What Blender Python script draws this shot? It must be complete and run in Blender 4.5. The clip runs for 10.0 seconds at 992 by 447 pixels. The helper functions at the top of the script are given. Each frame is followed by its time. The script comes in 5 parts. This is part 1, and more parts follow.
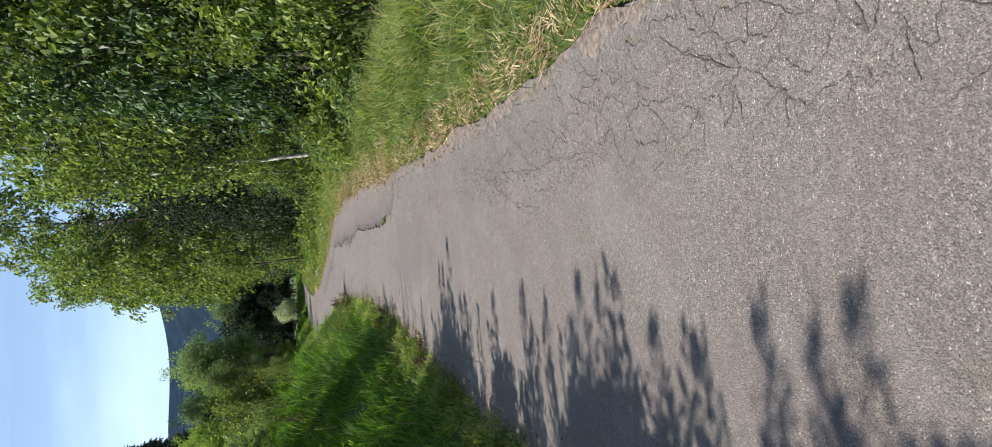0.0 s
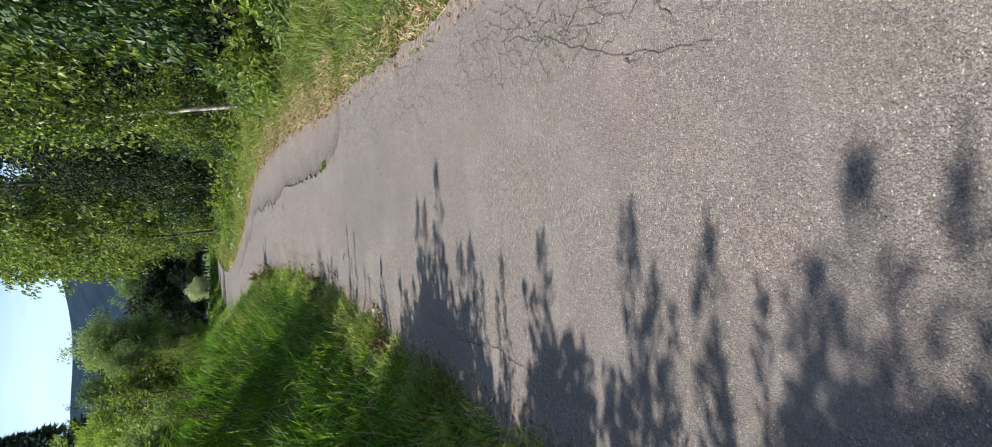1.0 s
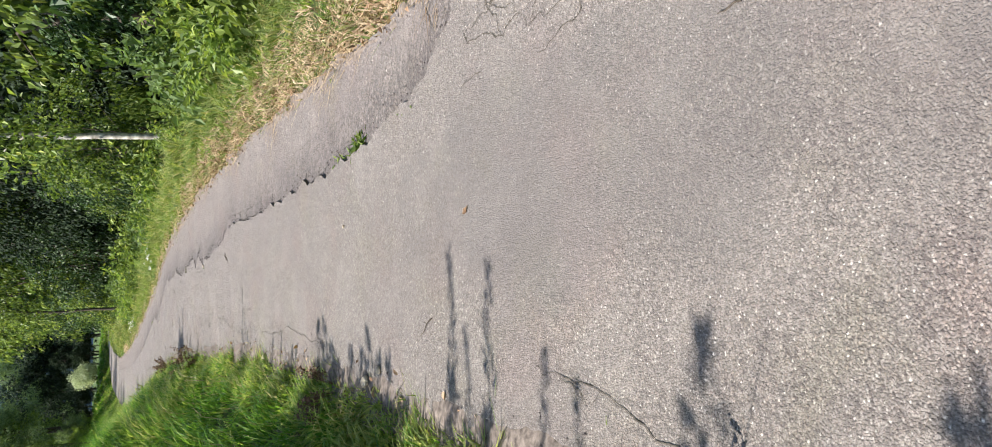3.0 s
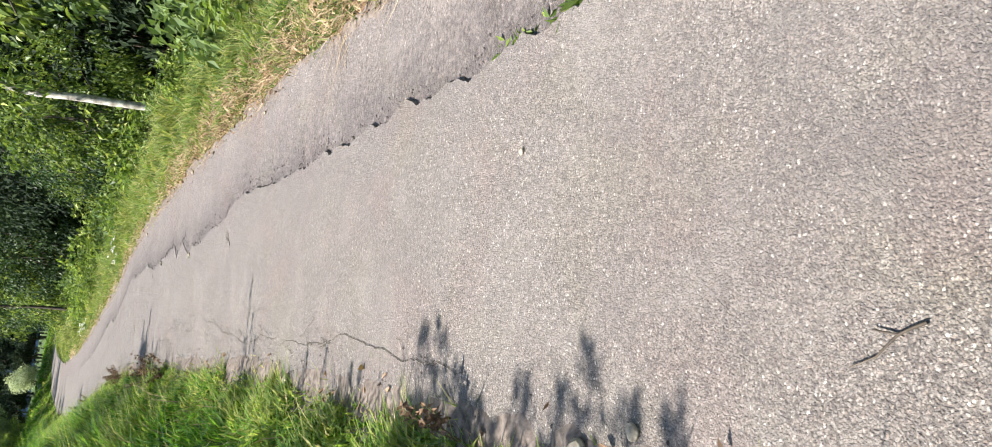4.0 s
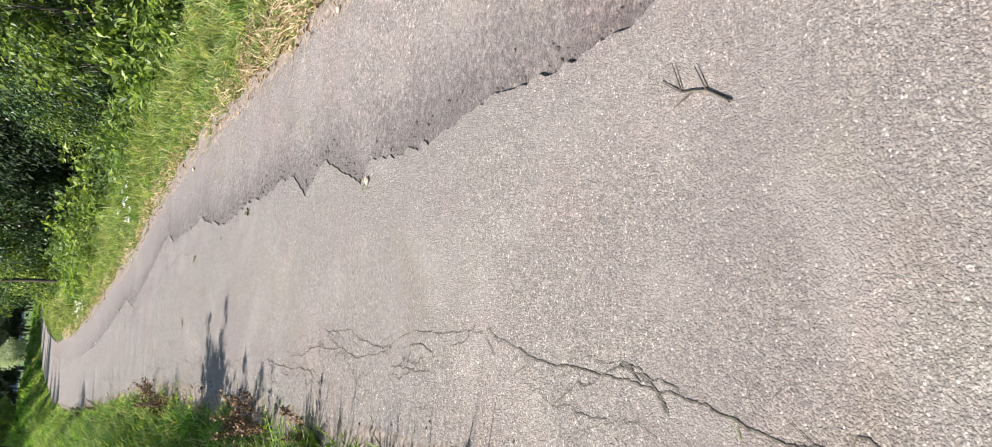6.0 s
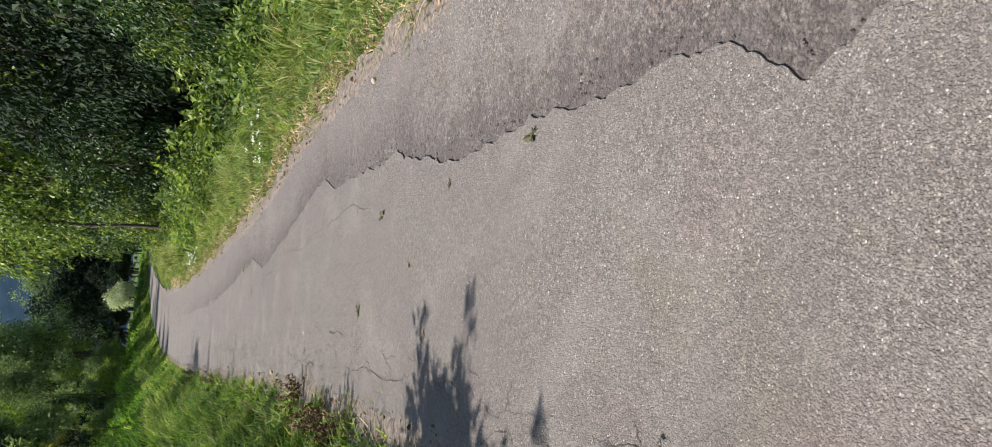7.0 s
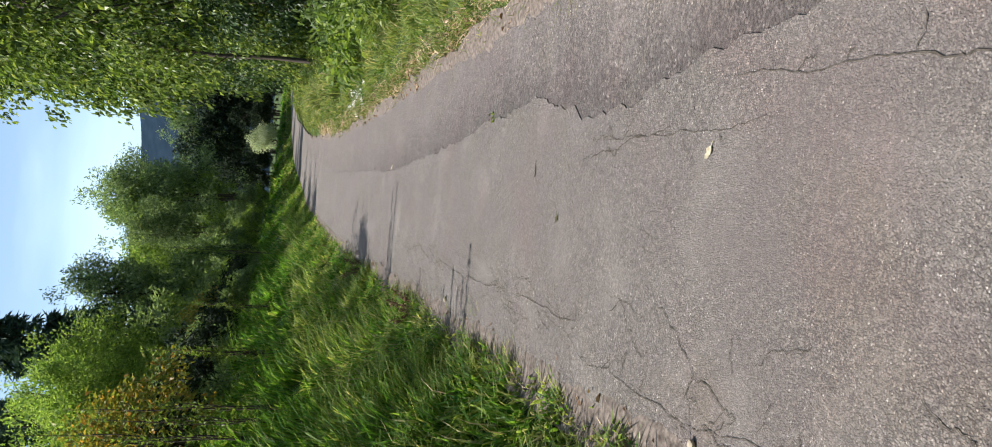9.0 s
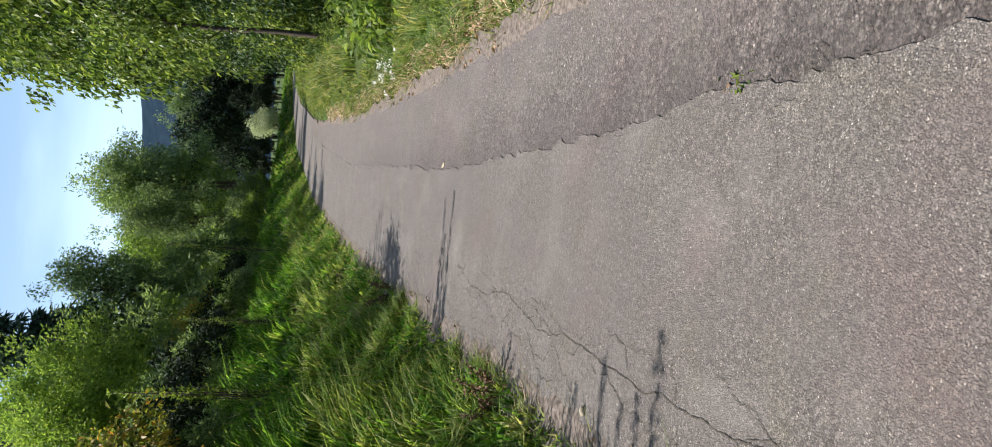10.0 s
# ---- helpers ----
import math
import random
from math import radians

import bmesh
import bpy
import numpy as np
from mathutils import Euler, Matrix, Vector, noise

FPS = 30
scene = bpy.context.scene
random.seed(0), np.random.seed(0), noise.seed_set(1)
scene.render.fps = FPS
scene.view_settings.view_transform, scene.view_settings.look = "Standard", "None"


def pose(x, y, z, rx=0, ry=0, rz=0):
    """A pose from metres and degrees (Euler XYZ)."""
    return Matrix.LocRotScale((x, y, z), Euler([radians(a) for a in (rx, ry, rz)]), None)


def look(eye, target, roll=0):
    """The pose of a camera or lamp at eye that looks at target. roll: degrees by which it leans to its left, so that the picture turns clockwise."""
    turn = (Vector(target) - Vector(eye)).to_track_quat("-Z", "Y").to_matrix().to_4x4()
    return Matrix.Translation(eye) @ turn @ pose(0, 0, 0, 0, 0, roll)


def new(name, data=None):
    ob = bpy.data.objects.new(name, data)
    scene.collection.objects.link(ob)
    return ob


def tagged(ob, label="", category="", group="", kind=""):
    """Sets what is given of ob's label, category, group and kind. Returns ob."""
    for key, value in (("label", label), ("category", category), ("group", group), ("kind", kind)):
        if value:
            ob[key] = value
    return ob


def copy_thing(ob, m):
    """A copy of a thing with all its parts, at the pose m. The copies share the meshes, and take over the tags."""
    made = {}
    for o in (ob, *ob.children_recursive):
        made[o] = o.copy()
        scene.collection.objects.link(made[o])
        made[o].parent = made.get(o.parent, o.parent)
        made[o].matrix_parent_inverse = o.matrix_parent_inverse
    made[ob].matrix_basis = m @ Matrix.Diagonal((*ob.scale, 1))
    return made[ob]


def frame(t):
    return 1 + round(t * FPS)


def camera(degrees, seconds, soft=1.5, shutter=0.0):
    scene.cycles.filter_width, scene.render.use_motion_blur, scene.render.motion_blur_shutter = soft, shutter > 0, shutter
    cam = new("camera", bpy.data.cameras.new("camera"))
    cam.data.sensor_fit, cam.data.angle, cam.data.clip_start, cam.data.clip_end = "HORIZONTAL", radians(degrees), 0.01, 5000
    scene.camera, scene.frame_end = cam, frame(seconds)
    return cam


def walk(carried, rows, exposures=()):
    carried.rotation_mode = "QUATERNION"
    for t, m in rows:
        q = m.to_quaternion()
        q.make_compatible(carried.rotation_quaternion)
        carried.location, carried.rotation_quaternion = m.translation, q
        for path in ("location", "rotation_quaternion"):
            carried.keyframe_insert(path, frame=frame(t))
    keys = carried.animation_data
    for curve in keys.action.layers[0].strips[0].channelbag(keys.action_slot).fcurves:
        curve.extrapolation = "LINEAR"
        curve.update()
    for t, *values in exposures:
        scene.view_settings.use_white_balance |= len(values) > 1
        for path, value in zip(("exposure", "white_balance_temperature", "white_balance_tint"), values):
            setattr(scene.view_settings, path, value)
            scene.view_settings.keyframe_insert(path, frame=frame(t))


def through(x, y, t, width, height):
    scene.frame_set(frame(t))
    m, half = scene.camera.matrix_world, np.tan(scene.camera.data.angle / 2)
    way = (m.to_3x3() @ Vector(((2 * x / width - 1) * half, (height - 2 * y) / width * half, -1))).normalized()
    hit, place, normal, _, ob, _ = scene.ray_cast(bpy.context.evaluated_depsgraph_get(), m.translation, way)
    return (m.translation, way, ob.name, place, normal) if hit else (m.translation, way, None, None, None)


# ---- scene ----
cam = camera(60.30, 10.0, soft=1.0, shutter=0.016)
# The picture lies on its side: the camera leans a quarter turn to its right.
PATH = [
    (0, (0.000, 0.000, 1.667), (0.432, 9.700, -0.726), -94.95),
    (0.5, (-0.201, 1.493, 1.650), (-0.137, 11.047, -1.303), -95.32),
    (1, (-0.271, 3.064, 1.638), (-0.117, 12.514, -1.630), -94.08),
    (1.5, (-0.341, 4.694, 1.601), (-0.137, 13.985, -2.091), -93.23),
    (2, (-0.414, 6.246, 1.609), (-0.147, 15.513, -2.141), -93.25),
    (2.5, (-0.364, 7.792, 1.623), (0.541, 16.982, -2.213), -93.06),
    (2.7, (-0.364, 8.412, 1.615), (0.648, 17.520, -2.386), -92.13),
    (3.8, (-0.529, 11.773, 1.508), (1.208, 20.517, -3.023), -80.89),
    (4, (-0.492, 12.402, 1.520), (1.270, 21.141, -3.009), -81.06),
    (4.5, (-0.435, 14.053, 1.508), (1.361, 22.752, -3.086), -80.71),
    (5, (-0.299, 15.741, 1.494), (1.511, 24.288, -3.371), -80.99),
    (5.2, (-0.229, 16.414, 1.498), (1.647, 24.954, -3.354), -81.50),
    (6.3, (0.084, 20.414, 1.596), (0.828, 29.326, -2.879), -86.56),
    (6.5, (0.142, 21.167, 1.603), (0.756, 30.257, -2.521), -86.86),
    (7, (0.271, 23.077, 1.595), (0.880, 32.275, -2.283), -85.26),
    (7.5, (0.320, 24.919, 1.624), (0.211, 34.162, -2.190), -83.36),
    (8, (0.301, 26.817, 1.621), (-0.917, 36.283, -1.362), -85.79),
    (8.5, (0.172, 28.720, 1.605), (-1.095, 38.245, -1.164), -85.95),
    (9, (0.152, 30.517, 1.604), (-1.063, 40.099, -0.989), -86.44),
    (9.5, (0.093, 32.323, 1.611), (-1.062, 41.920, -0.951), -86.13),
    (10, (0.000, 34.009, 1.614), (-1.386, 43.568, -0.975), -86.55),
]
walk(cam, [(t, look(eye, target, roll)) for t, eye, target, roll in PATH], exposures=[(0.0, 0.84), (1.5, 0.98), (2.5, 1.17), (4.0, 1.58), (5.2, 1.58), (6.5, 1.38), (6.75, 1.08), (7.0, 1.0), (7.5, 1.2), (8.5, 0.98), (10.0, 0.94)])

# ---- sun and sky ----
SUN_EL, SUN_AZ = 52.0, 271.0          # degrees; azimuth clockwise from +y
sun = new("sun", bpy.data.lights.new("sun", "SUN"))
sun.data.energy, sun.data.angle, sun.data.color = 4.9, radians(0.53), (1.0, 0.945, 0.88)
to_sun = Vector((math.sin(radians(SUN_AZ)) * math.cos(radians(SUN_EL)), math.cos(radians(SUN_AZ)) * math.cos(radians(SUN_EL)), math.sin(radians(SUN_EL))))
sun.matrix_world = look(to_sun * 50, (0, 0, 0))

world = bpy.data.worlds.new("sky")
scene.world = world
world.use_nodes = True
wn, wl = world.node_tree.nodes, world.node_tree.links
wn.clear()
sky = wn.new("ShaderNodeTexSky")
sky.sky_type, sky.sun_disc = "NISHITA", False
sky.sun_elevation, sky.sun_rotation = radians(SUN_EL), radians(SUN_AZ)
sky.air_density, sky.dust_density, sky.ozone_density = 1.0, 0.7, 1.2
w_co = wn.new("ShaderNodeTexCoord")
w_map = wn.new("ShaderNodeMapping")
w_map.inputs["Scale"].default_value = (1.2, 1.2, 5.0)
w_noise = wn.new("ShaderNodeTexNoise")
w_noise.inputs["Scale"].default_value, w_noise.inputs["Detail"].default_value = 1.6, 5.0
w_ramp = wn.new("ShaderNodeMapRange")
w_ramp.inputs["From Min"].default_value, w_ramp.inputs["From Max"].default_value = 0.45, 0.8
w_ramp.inputs["To Max"].default_value = 0.4
w_mix = wn.new("ShaderNodeMix")
w_mix.data_type = "RGBA"
w_mix.inputs["B"].default_value = (7.4, 9.2, 12.0, 1)
w_bg, w_out = wn.new("ShaderNodeBackground"), wn.new("ShaderNodeOutputWorld")
w_bg.inputs["Strength"].default_value = 0.112
wl.new(w_co.outputs["Generated"], w_map.inputs["Vector"])
wl.new(w_map.outputs["Vector"], w_noise.inputs["Vector"])
wl.new(w_noise.outputs["Fac"], w_ramp.inputs["Value"])
wl.new(w_ramp.outputs["Result"], w_mix.inputs["Factor"])
wl.new(sky.outputs["Color"], w_mix.inputs["A"])
wl.new(w_mix.outputs["Result"], w_bg.inputs["Color"])
wl.new(w_bg.outputs["Background"], w_out.inputs["Surface"])

# ---- materials ----
class Nodes:
    """Short notation for a node material."""
    def __init__(self, name, rough=0.8, spec=0.3):
        self.mat = bpy.data.materials.new(name)
        self.mat.use_nodes = True
        self.n, self.l = self.mat.node_tree.nodes, self.mat.node_tree.links
        self.bsdf = self.n["Principled BSDF"]
        self.bsdf.inputs["Roughness"].default_value = rough
        self.bsdf.inputs["Specular IOR Level"].default_value = spec
        self.out = self.n["Material Output"]
        self.pos = self.n.new("ShaderNodeNewGeometry").outputs["Position"]

    def put(self, value, socket):
        if hasattr(value, "is_linked"):
            self.l.new(value, socket)
        else:
            socket.default_value = value

    def noise(self, scale, detail=4.0, vec=None, rough=0.55, warp=0.0):
        k = self.n.new("ShaderNodeTexNoise")
        self.l.new(vec or self.pos, k.inputs["Vector"])
        k.inputs["Scale"].default_value, k.inputs["Detail"].default_value, k.inputs["Roughness"].default_value = scale, detail, rough
        k.inputs["Distortion"].default_value = warp
        return k.outputs["Fac"]

    def voronoi(self, scale, feature="F1", out="Distance", vec=None):
        k = self.n.new("ShaderNodeTexVoronoi")
        k.feature = feature
        self.l.new(vec or self.pos, k.inputs["Vector"])
        k.inputs["Scale"].default_value = scale
        return k.outputs[out]

    def span(self, value, a, b, lo=0.0, hi=1.0):
        k = self.n.new("ShaderNodeMapRange")
        self.put(value, k.inputs["Value"])
        for key, v in (("From Min", a), ("From Max", b), ("To Min", lo), ("To Max", hi)):
            k.inputs[key].default_value = v
        return k.outputs["Result"]

    def maths(self, op, a, b=0.0):
        k = self.n.new("ShaderNodeMath")
        k.operation = op
        self.put(a, k.inputs[0]), self.put(b, k.inputs[1])
        return k.outputs[0]

    def mix(self, fac, a, b, kind="MIX"):
        k = self.n.new("ShaderNodeMix")
        k.data_type, k.blend_type = "RGBA", kind
        self.put(fac, k.inputs["Factor"])
        for key, v in (("A", a), ("B", b)):
            self.put(v if hasattr(v, "is_linked") else (*v, 1), k.inputs[key])
        return k.outputs["Result"]

    def ramp(self, fac, stops):
        k = self.n.new("ShaderNodeValToRGB")
        self.put(fac, k.inputs["Fac"])
        while len(k.color_ramp.elements) < len(stops):
            k.color_ramp.elements.new(0.5)
        for e, (at, c) in zip(k.color_ramp.elements, stops):
            e.position, e.color = at, (*c, 1)
        return k.outputs["Color"]

    def bump(self, height, strength, distance):
        k = self.n.new("ShaderNodeBump")
        k.inputs["Strength"].default_value, k.inputs["Distance"].default_value = strength, distance
        self.l.new(height, k.inputs["Height"])
        self.l.new(k.outputs["Normal"], self.bsdf.inputs["Normal"])

    def colour(self, value):
        self.put(value if hasattr(value, "is_linked") else (*value, 1), self.bsdf.inputs["Base Color"])
        return self.mat

    def island(self):
        return self.n.new("ShaderNodeNewGeometry").outputs["Random Per Island"]

    def thing(self):
        return self.n.new("ShaderNodeObjectInfo").outputs["Random"]

    def axes(self):
        k = self.n.new("ShaderNodeSeparateXYZ")
        self.l.new(self.pos, k.inputs[0])
        return k.outputs


def asphalt_material(name, tint, base, scale):
    """Exposed stone chips of mixed greys in dark binder, with pits, dust, worn tracks and faint rusty and mossy tints."""
    m = Nodes(name, 0.88, 0.3)
    shake = m.n.new("ShaderNodeTexNoise")
    shake.inputs["Scale"].default_value, shake.inputs["Detail"].default_value = scale * 0.8, 2.0
    m.l.new(m.pos, shake.inputs["Vector"])
    bent = m.n.new("ShaderNodeVectorMath")
    bent.operation = "MULTIPLY_ADD"
    m.l.new(shake.outputs["Color"], bent.inputs[0])
    bent.inputs[1].default_value = (1.5 / scale,) * 3
    m.l.new(m.pos, bent.inputs[2])
    chips = m.voronoi(scale, out="Color", vec=bent.outputs[0])
    chip_d = m.voronoi(scale, vec=bent.outputs[0])
    grey = m.n.new("ShaderNodeSeparateColor")
    m.l.new(chips, grey.inputs[0])
    stone = m.ramp(grey.outputs[0], [(0.0, (0.07, 0.06, 0.055)), (0.3, (0.19, 0.163, 0.148)), (0.7, (0.315, 0.28, 0.25)), (0.93, (0.37, 0.338, 0.305)), (0.965, (0.44, 0.405, 0.365)), (1.0, (0.85, 0.82, 0.75))])
    warm = m.mix(m.span(grey.outputs[2], 0.6, 1.0, 0.0, 0.55), stone, m.mix(1.0, stone, (1.12, 0.97, 0.86), "MULTIPLY"))
    gap = m.span(chip_d, 0.36, 0.7)
    stone = m.mix(m.maths("MULTIPLY", gap, m.span(m.axes()[1], 20.0, 31.0, 0.62, 0.98)), warm, (0.07, 0.061, 0.055))
    pits = m.voronoi(scale * 0.42, vec=bent.outputs[0])
    pit = m.maths("MULTIPLY", m.span(pits, 0.12, 0.26, 1.0, 0.0), m.span(m.noise(6.0, 3.0), 0.42, 0.62))
    stone = m.mix(m.maths("MULTIPLY", pit, 0.75), stone, (0.055, 0.047, 0.042))
    stone = m.mix(m.span(m.noise(9.0, 4.0), 0.4, 0.7, 0.0, 0.28), stone, (0.15, 0.128, 0.12))
    stone = m.mix(m.maths("MULTIPLY", m.span(m.noise(32.0, 3.0, rough=0.7), 0.42, 0.64), m.span(m.axes()[1], 26.0, 33.0, 0.5, 0.8)), stone, (0.095, 0.082, 0.076))
    stone = m.mix(m.span(m.noise(41.0, 3.0, rough=0.7), 0.5, 0.7, 0.0, 0.42), stone, (0.42, 0.385, 0.35))
    stone = m.mix(m.span(m.noise(0.75, 5.0), 0.45, 0.68, 0.0, 0.5), stone, (0.165, 0.137, 0.13))
    run = m.n.new("ShaderNodeVectorMath")
    run.operation = "MULTIPLY"
    m.l.new(m.pos, run.inputs[0])
    run.inputs[1].default_value = (1.3, 0.14, 1.0)
    track = m.noise(1.0, 4.0, vec=run.outputs[0])
    stone = m.mix(m.span(track, 0.48, 0.66, 0.0, 0.45), stone, (0.15, 0.125, 0.12))
    stone = m.mix(m.span(m.noise(1.9, 6.0, warp=0.6), 0.5, 0.8, 0.0, 0.35), stone, (0.36, 0.33, 0.3))
    rust, moss = m.noise(1.3, 3.0, warp=0.4), m.noise(1.7, 4.0, warp=0.8)
    stone = m.mix(m.span(rust, 0.52, 0.7, 0.0, 0.5), stone, m.mix(1.0, stone, (1.08, 0.93, 0.94), "MULTIPLY"))
    stone = m.mix(m.span(moss, 0.54, 0.72, 0.0, 0.6), stone, m.mix(1.0, stone, (0.96, 0.98, 0.84), "MULTIPLY"))
    col = m.mix(1.0, stone, tint, "MULTIPLY")
    height = m.maths("ADD", m.maths("ADD", m.maths("MULTIPLY", gap, -0.5), m.maths("MULTIPLY", m.noise(scale * 1.6, 2.0), 0.5)), m.maths("MULTIPLY", grey.outputs[1], 0.6))
    height = m.maths("SUBTRACT", height, pit)
    x, y, _ = m.axes()
    if base:
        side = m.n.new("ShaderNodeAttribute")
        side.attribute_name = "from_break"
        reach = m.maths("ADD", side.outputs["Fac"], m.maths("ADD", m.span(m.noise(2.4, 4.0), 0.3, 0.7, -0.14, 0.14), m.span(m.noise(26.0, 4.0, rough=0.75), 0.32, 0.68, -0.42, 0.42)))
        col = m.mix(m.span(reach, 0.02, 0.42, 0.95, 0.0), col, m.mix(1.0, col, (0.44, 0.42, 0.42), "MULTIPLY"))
        col = m.mix(m.span(m.noise(3.2, 5.0), 0.45, 0.66, 0.0, 0.3), col, (0.1, 0.088, 0.082))
        col = m.mix(m.span(y, 38.0, 52.0, 0.0, 0.85), col, m.mix(1.0, stone, (0.78, 0.75, 0.745), "MULTIPLY"))
    else:
        far_x, far_y = m.span(x, -0.25, 0.75, -1.0, 1.0), m.span(y, 10.2, 14.2, -1.0, 1.0)
        for axis in (far_x, far_y):
            axis.node.clamp = False
        away = m.maths("ADD", m.maths("MULTIPLY", far_x, far_x), m.maths("MULTIPLY", far_y, far_y))
        away = m.maths("ADD", away, m.span(m.noise(1.6, 4.0), 0.3, 0.7, -0.6, 0.6))
        col = m.mix(m.span(away, 0.5, 1.15, 0.4, 0.0), col, (0.1, 0.09, 0.085))
    m.bump(height, 0.9, 0.007)
    m.bsdf.inputs["Sheen Weight"].default_value, m.bsdf.inputs["Sheen Roughness"].default_value = 0.14, 0.5
    return m.colour(col)


M_ROAD = asphalt_material("worn_asphalt", (0.838, 0.826, 0.81), False, 150.0)
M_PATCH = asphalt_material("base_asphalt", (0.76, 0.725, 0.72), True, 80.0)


def soil_material():
    m = Nodes("soil", 0.95, 0.15)
    a, b = m.noise(0.5, 6.0), m.noise(14.0, 5.0)
    col = m.mix(m.span(b, 0.3, 0.7), (0.035, 0.045, 0.014), (0.06, 0.09, 0.022))
    col = m.mix(m.span(a, 0.4, 0.65, 0.0, 0.6), col, (0.05, 0.085, 0.02))
    m.bump(b, 0.8, 0.05)
    return m.colour(col)


def plain_material(name, a, b, scale, rough=0.85, bump=0.01, spec=0.25):
    m = Nodes(name, rough, spec)
    f = m.noise(scale, 5.0)
    m.bump(f, 0.5, bump)
    return m.colour(m.mix(m.span(f, 0.3, 0.7), a, b))


def blade_material(name, stops, through=0.4, rough=0.5, patchy=0.35, sat=0.92):
    """Leaves and blades: colour by piece and by plant, with light shining through."""
    m = Nodes(name, rough + 0.08, 0.25)
    col = m.ramp(m.island(), stops)
    drift = m.noise(0.7, 3.0)
    col = m.mix(m.span(drift, 0.35, 0.65, 0.0, patchy), col, stops[-1][1])
    tone = m.maths("MULTIPLY", m.span(m.thing(), 0.0, 1.0, 0.82, 1.15), m.span(m.noise(4.5, 2.0), 0.3, 0.7, 0.74, 1.2))
    k = m.n.new("ShaderNodeHueSaturation")
    m.l.new(tone, k.inputs["Value"])
    k.inputs["Saturation"].default_value = sat
    m.l.new(col, k.inputs["Color"])
    col = k.outputs["Color"]
    m.colour(col)
    t = m.n.new("ShaderNodeBsdfTranslucent")
    warm = m.mix(1.0, col, (1.28, 1.32, 0.68), "MULTIPLY")
    m.l.new(warm, t.inputs["Color"])
    s = m.n.new("ShaderNodeMixShader")
    s.inputs[0].default_value = through
    m.l.new(m.bsdf.outputs[0], s.inputs[1]), m.l.new(t.outputs[0], s.inputs[2])
    m.l.new(s.outputs[0], m.out.inputs["Surface"])
    return m.mat


M_SOIL = soil_material()
M_LEAF = blade_material("broad_leaf", [(0.0, (0.012, 0.03, 0.007)), (0.45, (0.088, 0.155, 0.025)), (0.9, (0.23, 0.31, 0.052)), (1.0, (0.34, 0.36, 0.08))], 0.42, 0.32, 0.15)
M_LEAF_DARK = blade_material("dark_leaf", [(0.0, (0.01, 0.026, 0.008)), (0.6, (0.036, 0.08, 0.022)), (1.0, (0.09, 0.16, 0.04))], 0.22, 0.36, 0.2)
# Near-black leaves: deep shade is put into the leaf colour itself
M_LEAF_SHADED = blade_material("shade_dark_leaf", [(0.0, (0.006, 0.015, 0.006)), (0.7, (0.018, 0.036, 0.014)), (1.0, (0.04, 0.066, 0.022))], 0.12, 0.7, 0.1)
M_LEAF_LIGHT = blade_material("light_leaf", [(0.0, (0.03, 0.07, 0.012)), (0.5, (0.105, 0.18, 0.026)), (1.0, (0.25, 0.315, 0.055))], 0.45, 0.34, 0.15)
M_WILLOW = blade_material("willow_leaf", [(0.0, (0.07, 0.14, 0.02)), (0.5, (0.16, 0.26, 0.04)), (1.0, (0.3, 0.38, 0.08))], 0.5, 0.38, 0.25)
M_WILLOW_DARK = blade_material("willow_leaf_dark", [(0.0, (0.075, 0.125, 0.055)), (0.5, (0.135, 0.205, 0.09)), (1.0, (0.26, 0.335, 0.15))], 0.48, 0.38, 0.2)
M_LEAF_AMBER = blade_material("amber_leaf", [(0.0, (0.1, 0.15, 0.018)), (0.6, (0.2, 0.22, 0.03)), (0.85, (0.36, 0.26, 0.03)), (1.0, (0.45, 0.2, 0.02))], 0.45, 0.4, 0.15)
M_LEAF_SILVER = blade_material("silver_leaf", [(0.0, (0.26, 0.31, 0.2)), (0.6, (0.45, 0.51, 0.36)), (1.0, (0.58, 0.63, 0.5))])
M_LEAF_GREY = blade_material("nettle_leaf", [(0.0, (0.05, 0.1, 0.025)), (0.6, (0.11, 0.18, 0.05)), (1.0, (0.19, 0.26, 0.09))])
M_NEEDLE = blade_material("needles", [(0.0, (0.025, 0.055, 0.038)), (1.0, (0.07, 0.12, 0.085))], 0.15)
M_GRASS = blade_material("lush_grass", [(0.0, (0.035, 0.11, 0.016)), (0.5, (0.092, 0.205, 0.03)), (0.92, (0.195, 0.315, 0.055)), (1.0, (0.4, 0.38, 0.16))], 0.58, 0.4, 0.05, 1.04)
# Drier yellow-green edge grass, brightened to put the sunlit strip into its colour
M_GRASS_EDGE_LIT = blade_material("bank_edge_grass", [(0.0, (0.085, 0.17, 0.02)), (0.55, (0.2, 0.29, 0.04)), (0.88, (0.33, 0.36, 0.075)), (1.0, (0.5, 0.42, 0.21))], 0.56, 0.5, 0.2)
M_GRASS_DRY = blade_material("verge_grass_dry", [(0.0, (0.055, 0.125, 0.018)), (0.5, (0.13, 0.21, 0.034)), (0.85, (0.23, 0.27, 0.065)), (1.0, (0.46, 0.37, 0.2))], 0.5, 0.5, 0.2)
M_STRAW = blade_material("straw", [(0.0, (0.16, 0.08, 0.035)), (0.5, (0.36, 0.24, 0.13)), (1.0, (0.58, 0.46, 0.3))], 0.2)
M_LITTER = blade_material("dry_leaf_litter", [(0.0, (0.09, 0.045, 0.02)), (0.5, (0.24, 0.13, 0.07)), (1.0, (0.45, 0.3, 0.18))], 0.15)
M_BARK = plain_material("bark", (0.03, 0.024, 0.018), (0.11, 0.09, 0.07), 18.0)
